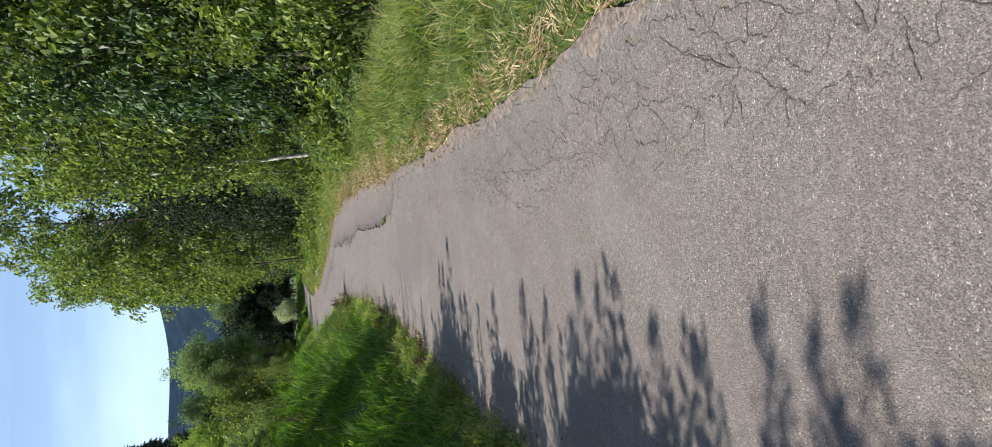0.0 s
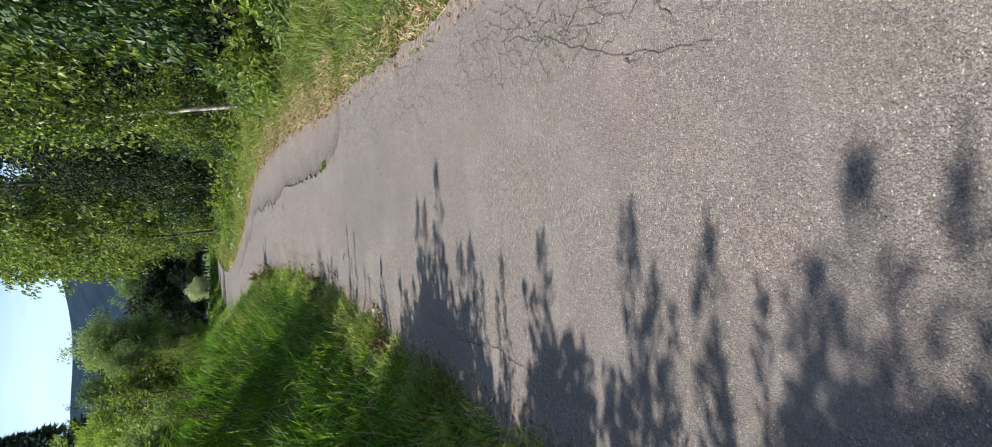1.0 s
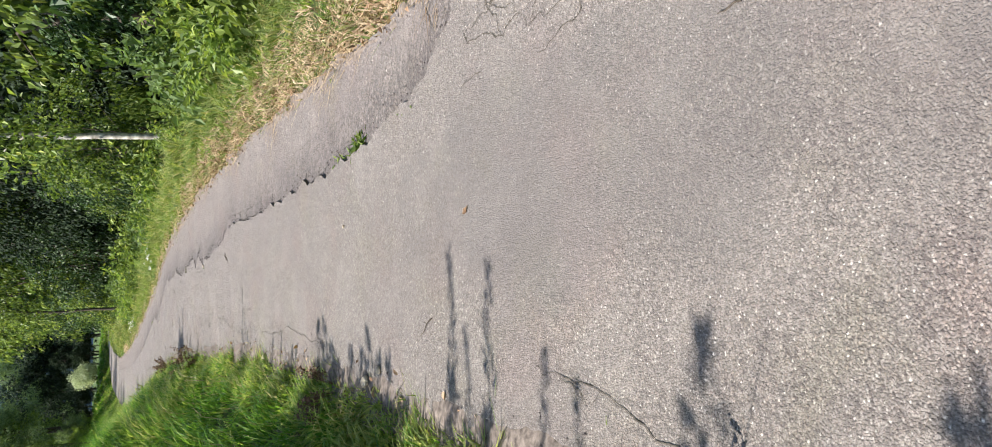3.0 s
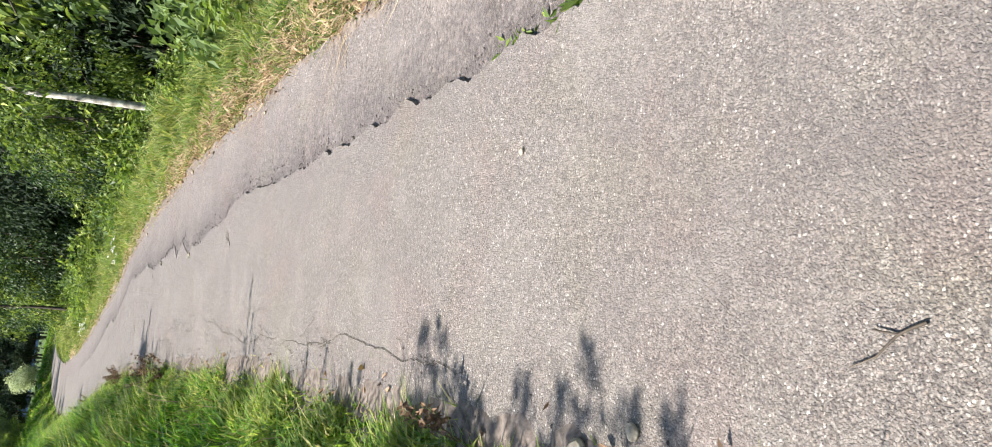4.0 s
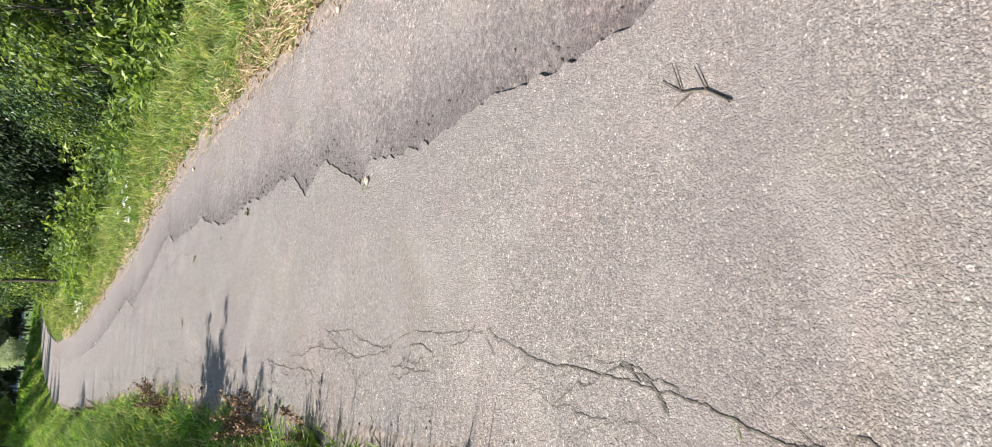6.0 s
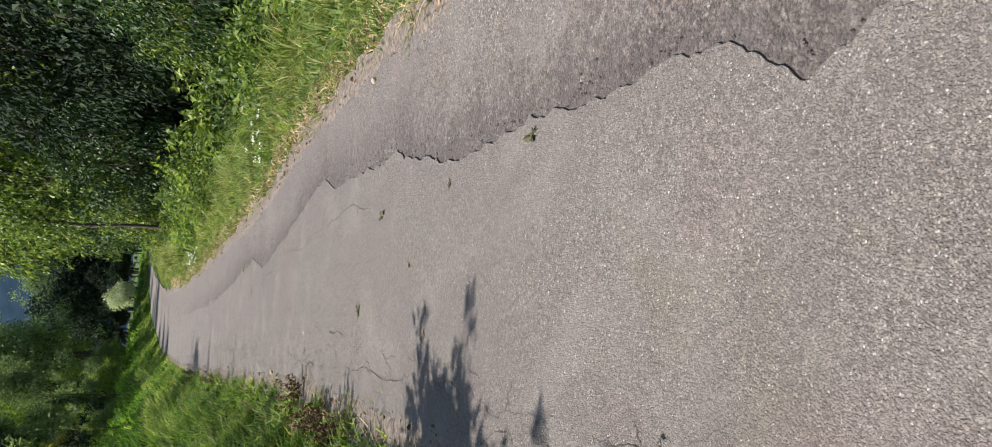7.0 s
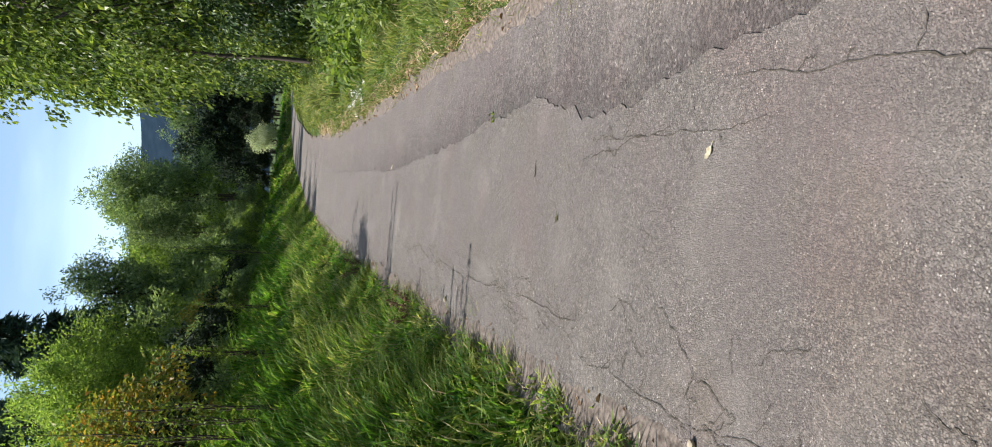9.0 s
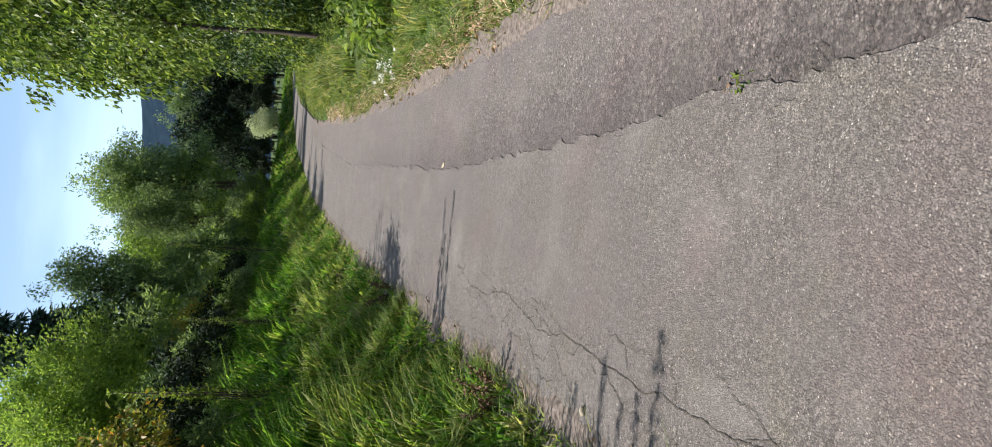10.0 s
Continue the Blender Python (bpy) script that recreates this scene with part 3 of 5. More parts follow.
# ---- grass ----
def blades(rng, xy, height, lean, mat, name, label, width=0.007, droop=0.35, away=None):
    """A field of bent blades, two faces each, standing on the ground; away: the way in which each one arches over."""
    n = len(xy)
    z = ground_height(xy[:, 0], xy[:, 1]) - 0.02
    foot = np.column_stack([xy, z])
    turn = rng.uniform(0, 2 * math.pi, n)
    if away is not None:
        turn = np.arctan2(away[:, 1], away[:, 0]) + rng.normal(size=n) * 0.5
    out = np.column_stack([np.cos(turn), np.sin(turn), np.zeros(n)])
    swirl = np.column_stack([wobble(xy[:, 0], xy[:, 1], 2.6, 5.0), wobble(xy[:, 0], xy[:, 1], 2.3, 9.0), np.zeros(n)])
    bend = out * (droop * rng.uniform(0.3, 1.6, n))[:, None] + lean + swirl * droop
    side = np.column_stack([-np.sin(turn), np.cos(turn), np.zeros(n)]) * (width * rng.uniform(0.6, 1.5, n))[:, None]
    h = np.asarray(height)[:, None]
    mid = foot + h * 0.55 * np.array([0, 0, 1]) + bend * h * 0.35
    tip = foot + h * np.array([0, 0, 1]) * (1 - (0.22 if away is None else 0.6) * rng.random((n, 1))) + bend * h * 1.25
    v = np.stack([foot - side, foot + side, mid + side * 0.8, mid - side * 0.8, tip], 1).reshape(-1, 3)
    k = np.arange(n)[:, None] * 5
    ob = part(name, mesh_of(name, v, [k + (0, 1, 2, 3), k + (3, 2, 4)], mat))
    return tagged(ob, label, "grass", kind="stuff")


def strip(rng, n, y0, y1, d0, d1, side, near=1.0):
    """Points along the lane's left (-1) or right (1) edge, d0 to d1 metres away from it."""
    y = y0 + (y1 - y0) * rng.random(n)
    d = d0 + (d1 - d0) * rng.random(n) ** near
    x = left_edge(y) - d if side < 0 else right_edge(y) + d
    return np.column_stack([x, y]), d


def tussocks(rng, n, per, y0, y1, d0, d1, side, near=1.0, size=0.07):
    """Blades in tufts along an edge: their places, distances from the edge, ways outward and the size of their tuft."""
    c, d = strip(rng, n // per, y0, y1, d0, d1, side, near)
    off = rng.normal(size=(len(c) * per, 2)) * size
    xy = np.repeat(c, per, 0) + off
    tuft = np.repeat(rng.uniform(0.45, 1.4, len(c)) * np.clip(1 + 0.35 * wobble(c[:, 0], c[:, 1], 2.2), 0.5, 1.5), per)
    d = np.clip(np.where(side < 0, left_edge(xy[:, 1]) - xy[:, 0], xy[:, 0] - right_edge(xy[:, 1])), 0.0, None)
    return xy, d, off, tuft


def grass():
    rng = np.random.default_rng(11)
    xy, d = strip(rng, 1000, 2, 66, 0.3, 3.4, -1, 1.0)
    blades(rng, xy, rng.uniform(0.22, 0.5, 1000), np.array([0.15, 0.0, 0]), M_STRAW, "dry_stems", "dry straw-coloured grass stems on the bank", 0.004, 0.3)
    xy, d = strip(rng, 8000, 13, 27, -0.1, 0.6, 1, 1.3)
    blades(rng, xy, rng.uniform(0.03, 0.13, 8000), np.array([-0.2, 0.0, 0]), M_STRAW, "dry_litter", "dry brown straw and litter on the verge", 0.006, 1.3)
    for side, n in ((1, 20000), (-1, 6000)):
        xy, d = strip(rng, n, 0, 55, -0.12, 0.3, side, 0.9)
        tufts = wobble(xy[:, 0] * 3, xy[:, 1], 3.3, 4.0) + 0.5 * wobble(xy[:, 0], xy[:, 1], 9.0) > 0.1
        xy = xy[tufts]
        blades(rng, xy, rng.uniform(0.03, 0.16, len(xy)), np.array([0.0, 0.0, 0]), M_GRASS_DRY, "edge_tufts", "short grass tufts creeping over the lane's edge", 0.006, 0.9)
    for y0, y1, n, wid in ((-1, 22, 56000, 0.0065), (22, 46, 66000, 0.0075), (46, 80, 34000, 0.013), (80, 125, 9000, 0.035)):
        xy, d, off, tuft = tussocks(rng, n, 28, y0, y1, 0.05, 3.7, -1, 1.05, 0.05 + wid * 3)
        h = (0.07 + 0.26 * np.clip(d - 0.05, 0, 1.0)) * tuft * rng.uniform(0.5, 1.2, len(d))
        blades(rng, xy, h, np.array([0.14, -0.05, 0]), M_GRASS, "bank_grass", "long lush green grass arching over on the bank", wid * 1.1, 0.75, off)
        xy, d, off, tuft = tussocks(rng, int(n * 0.66), 24, y0, y1, 0.02, 1.45 if y0 > 20 else 0.45, -1, 1.1, 0.04 + wid * 3)
        h = (0.05 + 0.19 * d) * tuft * rng.uniform(0.5, 1.3, len(d))
        blades(rng, xy, h, np.array([0.1, 0, 0]), M_GRASS_EDGE_LIT, "bank_edge_grass", "drier yellow-green grass along the bank's foot, sunlight added to its colour", wid * 1.2, 0.8, off)
        xy, d, off, tuft = tussocks(rng, int(n * 0.7), 24, y0, y1, 0.06, 2.8, 1, 1.1, 0.05 + wid * 3)
        h = (0.05 + 0.28 * np.clip(d - 0.15, 0, 1.1)) * tuft * rng.uniform(0.5, 1.2, len(d))
        blades(rng, xy, h, np.array([-0.12, 0, 0]), M_GRASS_DRY, "verge_grass", "sunlit green verge grass with dry stems", wid, 0.7, off)
    for side, n in ((-1, 16000), (1, 30000)):
        xy, d = strip(rng, n, 0, 60, -0.1, 0.36 if side > 0 else 0.25, side, 1.4)
        h = rng.uniform(0.02, 0.085 if side > 0 else 0.07, n)
        blades(rng, xy, h, np.array([0.0, 0.0, 0]), M_STRAW, "dry_litter", "dry brown straw and litter at the lane's edge", 0.006, 1.5)


grass()


def leaf_litter():
    """Small dry leaves gathered along the lane's edges."""
    rng = np.random.default_rng(31)
    for side, n, y0, y1, d1 in ((1, 2600, 8, 52, 0.4), (-1, 500, 6, 48, 0.15)):
        xy, d = strip(rng, n, y0, y1, -0.14, d1, side, 1.0)
        keep = rough(xy[:, 1], 0.7, 40 + side) > -0.3
        xy = xy[keep]
        z = np.maximum(ground_height(xy[:, 0], xy[:, 1]), -0.03) + rng.uniform(0.015, 0.05, len(xy))
        way = rng.normal(size=(len(xy), 3)) * (1, 1, 0.35)
        size = rng.uniform(0.02, 0.06, len(xy))
        v, f = leaf_cloud(np.column_stack([xy, z]), way, size, size * 0.6, rng, 0.25, True)
        tagged(part("leaf_litter", mesh_of("leaf_litter", v, f, M_LITTER)), "dry reddish-brown leaf litter along the lane's edge", "leaf litter", kind="stuff")


leaf_litter()

# ---- trees and shrubs ----
def crown_points(rng, clumps, per, centre, radius, spread, shell=0.55, lobes=0):
    """Leaf places in clumps through an uneven ellipsoid, and the clump centres."""
    d = unit(rng.normal(size=(clumps, 3)))
    r = shell + (1 - shell) * rng.random(clumps) ** 0.7
    lump = 1 + 0.22 * np.sin(d[:, 0] * 5 + 1) * np.sin(d[:, 2] * 4 + d[:, 1] * 3)
    c = d * (r * lump)[:, None]
    if lobes:
        hub = unit(rng.normal(size=(lobes, 3))) * rng.uniform(0.35, 0.62, (lobes, 1))
        big = rng.uniform(0.36, 0.62, lobes)
        which = rng.integers(lobes, size=clumps)
        c = hub[which] + c * big[which][:, None]
    c = centre + c * radius
    p = np.repeat(c, per, 0) + np.clip(rng.normal(size=(clumps * per, 3)), -1.8, 1.8) * spread
    return c, p, np.repeat(d, per, 0)


def leafy(name, seed, height, radius, bottom, clumps, per, leaf, leaf_mat, trunk_r, category, label, stems=1, droop=0.7, bark=None, spread=None, limbs=14, narrow=0.55, shell=0.55, cone=0.0, fine=False, lobes=0):
    """A broadleaf tree or shrub at the origin: trunk with limbs, and a crown of single leaves."""
    rng = np.random.default_rng(seed)
    ob = tagged(new(name), label, category)
    mid = (height + bottom) / 2
    half = (height - bottom) / 2
    c, p, d = crown_points(rng, clumps, per, np.array([0, 0, mid]), np.array([radius, radius, half]), spread or radius * 0.11, shell, lobes)
    fit_z = (height - bottom) / (np.percentile(p[:, 2], 99.7) - bottom)
    c[:, 2], p[:, 2] = bottom + (c[:, 2] - bottom) * fit_z, bottom + (p[:, 2] - bottom) * fit_z
    if cone:
        for q in (c, p):
            q[:, :2] *= (1.25 - 1.5 * cone * np.clip(q[:, 2:] / height, 0, 0.8))
    keep = p[:, 2] > 0.05
    p, d = p[keep], d[keep]
    n = len(p)
    way = d * 0.6 + rng.normal(size=(n, 3)) * 0.55 + (0, 0, -droop)
    size = leaf * rng.uniform(0.6, 1.3, n)
    v, f = leaf_cloud(p, way, size, size * narrow, rng, fine=fine)
    paths = []
    for s in range(stems):
        a = rng.uniform(0, 6.28)
        lean = (0 if stems == 1 else 0.35) * radius
        k = np.linspace(0, 1, 8)
        wx, wy = np.cumsum(rng.normal(size=(2, 8)) * 0.025 * height / 8, 1)
        path = np.column_stack([wx + math.cos(a) * lean * k, wy + math.sin(a) * lean * k, -0.15 + k * height * 0.9, trunk_r * (1 - k * 0.85)])
        paths.append(path)
    trunk_paths = list(paths)
    limb_paths = []
    for q in c[rng.permutation(len(c))[:limbs]]:
        t = paths[rng.integers(stems)]
        low = np.clip(q[2] - np.linalg.norm(q[:2]) * 0.7, height * 0.08, height * 0.85)
        b = np.array([np.interp(low, t[:, 2], t[:, i]) for i in range(4)])
        m = (b[:3] + q) / 2 + (0, 0, 0.08 * height * rng.random())
        limb_paths.append([(*b[:3], b[3] * 0.5), (*m, b[3] * 0.3), (*q, b[3] * 0.08 + 0.002)])
    tv, tf = tubes(trunk_paths, 8)
    split = 4 if category in ("tree", "shrub") else 0
    bv, bf = tubes(limb_paths[split:], 5)
    trunk = part("trunk", mesh_of("trunk", np.concatenate([tv, bv]), np.concatenate([tf, bf + len(tv)]), bark or M_BARK, True), ob)
    for limb in limb_paths[:split]:
        bv, bf = tubes([limb], 6)
        part("branch", mesh_of("branch", bv, bf, bark or M_BARK, True), trunk)
    part("crown", mesh_of("crown", v, f, leaf_mat), ob)
    return ob


def spruce(name, seed, height, radius, tiers, per, label):
    """A conifer: trunk and drooping boughs of needle sprays."""
    rng = np.random.default_rng(seed)
    ob = tagged(new(name), label, "conifer")
    tv, tf = tubes([[(0, 0, -0.2, height * 0.014), (0, 0, height * 0.5, height * 0.009), (0, 0, height, 0.01)]], 8)
    part("trunk", mesh_of("trunk", tv, tf, M_BARK, True), ob)
    bases, ways = [], []
    for i in range(tiers):
        k = i / tiers
        z, r = height * (0.08 + 0.9 * k), radius * (1 - k) ** 0.85 + 0.1
        for a in rng.uniform(0, 6.28, 7):
            s = rng.random(per) ** 0.8
            x = r * s * rng.uniform(0.8, 1.1)
            dirv = np.array([math.cos(a), math.sin(a), 0])
            pts = dirv * x[:, None] + np.array([0, 0, 1]) * (z - 0.3 * r * s ** 1.5)[:, None] + rng.normal(size=(per, 3)) * 0.035 * r
            bases.append(pts)
            ways.append(dirv * 0.8 + rng.normal(size=(per, 3)) * 0.5 + (0, 0, -0.35))
    b, w = np.concatenate(bases), np.concatenate(ways)
    v, f = leaf_cloud(b, w, height * 0.035 * rng.uniform(0.6, 1.3, len(b)), height * 0.01, rng)
    part("crown", mesh_of("crown", v, f, M_NEEDLE), ob)
    return ob


def stand(ob, x, y, turn=0.0, s=1.0, tall=1.0, sink=0.05):
    return pose(x, y, float(ground_height(x, y)) - sink, 0, 0, turn) @ Matrix.Diagonal((s, s, s * tall, 1))


def plant(kinds, places, group):
    """Stand the first of each kind at its first place, and copies at the others. Places: kind, x, y, turn, scale, stretch."""
    used = set()
    for k, x, y, turn, s, tall in places:
        m = stand(kinds[k], x, y, turn, s, tall)
        ob = kinds[k]
        if k in used:
            ob = copy_thing(ob, m @ Matrix.Diagonal((*(1 / v for v in ob.scale), 1)))
        else:
            ob.matrix_basis = m
            used.add(k)
        tagged(ob, group=group)


def forest():
    rng = np.random.default_rng(5)
    edge = [
        leafy("hazel_shrub", 21, 5.6, 2.2, 0.8, 90, 78, 0.145, M_LEAF, 0.05, "shrub", "tall leafy green shrub at the woodland's edge", 4, 0.9, limbs=22, spread=0.17, narrow=0.62, fine=True),
        leafy("hazel_shrub", 22, 4.6, 2.0, 0.5, 80, 78, 0.125, M_LEAF_LIGHT, 0.04, "shrub", "bright green leafy shrub at the woodland's edge", 5, 0.9, limbs=22, spread=0.18, narrow=0.62, fine=True),
        leafy("hazel_shrub", 23, 6.8, 2.3, 0.9, 95, 78, 0.15, M_LEAF_DARK, 0.06, "shrub", "dark green leafy shrub at the woodland's edge", 3, 0.9, limbs=22, spread=0.22, narrow=0.62, fine=True),
        leafy("hazel_shrub", 24, 5.4, 2.2, 0.8, 110, 84, 0.135, M_LEAF_DARK, 0.05, "shrub", "dark green leafy shrub at the woodland's edge", 4, 0.9, limbs=22, spread=0.2, narrow=0.6),
        leafy("hazel_shrub", 25, 4.8, 2.1, 0.4, 110, 84, 0.13, M_LEAF, 0.05, "shrub", "tall leafy green shrub at the woodland's edge", 4, 0.9, limbs=22, spread=0.2, narrow=0.6),
    ]
    places = []
    for i, y in enumerate(np.arange(14.0, 78, 2.8)):
        if 41.5 < y < 57:
            continue
        x = float(right_edge(y)) + 3.7 + rng.uniform(-0.4, 0.9) + (2.6 if 21 < y < 31.5 else 1.7 if 47 < y < 61 else 0.0)
        # From y 18 to 33 the dark-leaved kind stands in for the shaded recess
        places.append((2 if 18 < y < 33 else i % 2 if y < 36 else 3 + i % 2, x, y + rng.uniform(-0.7, 0.7), rng.uniform(0, 360), rng.uniform(0.75, 1.12) * (0.72 if 34 < y < 42 else 1.0), rng.uniform(0.9, 1.2)))
    plant(edge, places, "shrubs at the woodland's edge")
    tall = [
        leafy("broadleaf_tree", 31, 18, 3.7, 2.0, 190, 72, 0.2, M_LEAF, 0.17, "tree", "tall broadleaf tree with dense hanging green leaves", 1, 0.9, limbs=40, spread=0.21, narrow=0.62, fine=True),
        leafy("broadleaf_tree", 33, 16, 3.4, 1.6, 180, 72, 0.19, M_LEAF_LIGHT, 0.15, "tree", "yellow-green broadleaf tree at the woodland's edge", 1, 0.9, limbs=40, spread=0.2, narrow=0.62, fine=True),
        leafy("broadleaf_tree", 32, 21, 4.0, 2.6, 200, 52, 0.28, M_LEAF, 0.2, "tree", "tall broadleaf tree with dense hanging green leaves", 1, 0.9, limbs=40, spread=0.28, narrow=0.6),
        leafy("broadleaf_tree", 34, 18, 3.6, 1.6, 180, 52, 0.27, M_LEAF_LIGHT, 0.15, "tree", "yellow-green broadleaf tree at the woodland's edge", 1, 0.9, limbs=40, spread=0.32, narrow=0.6),
    ]
    places = []
    for i, y in enumerate(np.arange(6.0, 116, 4.4)):
        if 54 < y < 61:
            continue
        out = np.interp(y, [0, 50, 70, 95, 120], [6.0, 5.6, 4.3, 4.3, 6.0])
        x = float(right_edge(min(y, 92))) + out + rng.uniform(-0.7, 1.0) + (4.5 if 33 < y < 56 else 1.6 if 56 < y < 64 else 0.0)
        places.append(((i % 3) // 2 if y < 32 else 2 + (i % 3) // 2, x, y + rng.uniform(-1, 1), rng.uniform(0, 360), rng.uniform(0.88, 1.12), rng.uniform(0.98, 1.15)))
    plant(tall, places, "trees of the wood")
    # Leaf colour carries the wood's shade, so gaps between front trees read black
    deep = [leafy("broadleaf_tree", 41, 18, 4.6, 0.5, 110, 38, 0.48, M_LEAF_SHADED, 0.2, "tree", "broadleaf tree deep in the wood, shade painted into its leaves", 1, 0.8, limbs=20),
            leafy("broadleaf_tree", 42, 15, 4.0, 0.4, 190, 56, 0.22, M_LEAF_SHADED, 0.18, "tree", "broadleaf tree behind the woodland's edge, shade painted into its leaves", 1, 0.8, limbs=24, spread=0.36)]
    places = []
    for y in np.arange(4.0, 146, 6.0):
        x = float(right_edge(min(y, 92))) + 12.5 + rng.uniform(-1.5, 1.5)
        places.append((0, x, y + rng.uniform(-1, 1), rng.uniform(0, 360), rng.uniform(0.9, 1.1), rng.uniform(0.9, 1.1)))
    places += [(1, 7.4, 57.5, 40, 1.0, 1.0), (1, 7.0, 50.0, 130, 0.95, 1.0), (1, 8.4, 43.5, 220, 0.95, 1.0)]
    # Back row added to block skylight behind the wood
    for y in np.arange(2.0, 90, 6.5):
        places.append((0, float(right_edge(y)) + 20 + rng.uniform(-1.5, 1.5), y + rng.uniform(-1, 1), rng.uniform(0, 360), rng.uniform(1.0, 1.25), rng.uniform(0.9, 1.1)))
    plant(deep, places, "trees of the wood")
    # Added filler row: dark leaf colour stands for the wood's inner shade
    shade = [leafy("shade_shrub", 43, 4.6, 2.4, 0.0, 60, 40, 0.3, M_LEAF_SHADED, 0.05, "shrub", "filler shrub under the trees of the wood, shade painted into its leaves", 4, 0.7, limbs=12)]
    places = []
    for y in np.arange(10.0, 86, 3.6):
        places.append((0, float(right_edge(y)) + 8.4 + rng.uniform(-0.6, 0.8), y + rng.uniform(-0.8, 0.8), rng.uniform(0, 360), rng.uniform(0.85, 1.2), rng.uniform(0.9, 1.2)))
    plant(shade, places, "shaded shrubs under the trees")
    low = [
        leafy("undergrowth_plant", 44, 0.95, 0.62, 0.0, 46, 26, 0.12, M_LEAF_GREY, 0.012, "undergrowth", "grey-green nettles and herbs at the woodland's foot", 6, 0.4, limbs=14, spread=0.1, shell=0.25),
        leafy("undergrowth_plant", 45, 0.8, 0.7, 0.0, 46, 26, 0.11, M_LEAF_LIGHT, 0.012, "undergrowth", "bright green herbs and brambles at the woodland's foot", 6, 0.3, limbs=14, spread=0.1, shell=0.25),
        leafy("undergrowth_plant", 46, 1.15, 0.6, 0.0, 50, 26, 0.14, M_LEAF, 0.012, "undergrowth", "leafy green undergrowth at the woodland's foot", 6, 0.5, limbs=14, spread=0.1, shell=0.25),
    ]
    places = []
    for y in np.arange(15.5, 66, 0.8):
        wide = np.interp(y, [8, 14, 20, 26, 31, 36, 42, 47, 56, 62, 70], [1.6, 1.4, 1.05, 1.3, 2.0, 1.7, 1.4, 1.5, 1.9, 2.3, 2.3])
        x = float(right_edge(y)) + wide + rng.uniform(0.1, 0.9)
        places.append((int(rng.integers(3)), x, y + rng.uniform(-0.3, 0.3), rng.uniform(0, 360), (0.5 if 22 < y < 30.5 or 50 < y < 60.5 else 1.0) * rng.uniform(0.75, 1.3), rng.uniform(0.8, 1.4)))
    plant(low, places, "undergrowth at the woodland's foot")


forest()


def bare_trunk(name, x, y, height, radius, lean, mat, label, leaf_from=5):
    """A trunk that shows between the leaves."""
    rng = np.random.default_rng(int(y * 10))
    k = np.linspace(0, 1, 14)
    w = np.cumsum(rng.normal(size=(2, 14)) * 0.035, 1)
    path = np.column_stack([w[0] + lean[0] * height * k, w[1] + lean[1] * height * k, -0.2 + k * height, radius * (1.08 - 0.5 * k) * rng.uniform(0.9, 1.1, 14)])
    twigs = []
    for i in range(5, 13, 2):
        a = rng.uniform(0, 6.28)
        e = path[i, :3] + np.array([math.cos(a), math.sin(a), 0.7]) * rng.uniform(0.6, 1.3)
        twigs.append([(*path[i, :3], 0.025), (*((path[i, :3] + e) / 2 + (0, 0, 0.1)), 0.016), (*e, 0.005)])
    ob = tagged(new(name), label, "tree")
    tv, tf = tubes([path], 10)
    part("trunk", mesh_of("trunk", tv, tf, mat, True), ob)
    for t in twigs:
        tv, tf = tubes([t], 5)
        part("branch", mesh_of("branch", tv, tf, mat, True), ob)
    p = np.concatenate([np.array(t[-1][:3]) + rng.normal(size=(60, 3)) * 0.35 for t in twigs] + [path[i, :3] + rng.normal(size=(210, 3)) * 0.36 + (-0.25, -0.5, 0) for i in range(leaf_from, 14)])
    v, f = leaf_cloud(p, rng.normal(size=p.shape) * 0.6 + (0, 0, -0.8), 0.17, 0.1, rng)
    part("crown", mesh_of("crown", v, f, M_LEAF), ob)
    ob.matrix_basis = pose(x, y, float(ground_height(x, y)))


bare_trunk("birch_tree", 4.45, 30.3, 9.0, 0.075, (-0.05, 0.0), M_BARK_PALE, "slender birch with a pale peeling trunk among leaves")
bare_trunk("alder_tree", 1.5, 60.3, 6.6, 0.08, (0.0, 0.0), M_BARK, "dark straight bare trunk at the woodland's edge", 10)
bare_trunk("alder_tree", 5.2, 20.5, 9.0, 0.09, (0.03, 0.02), M_BARK, "thin dark trunk in the woodland's shade")


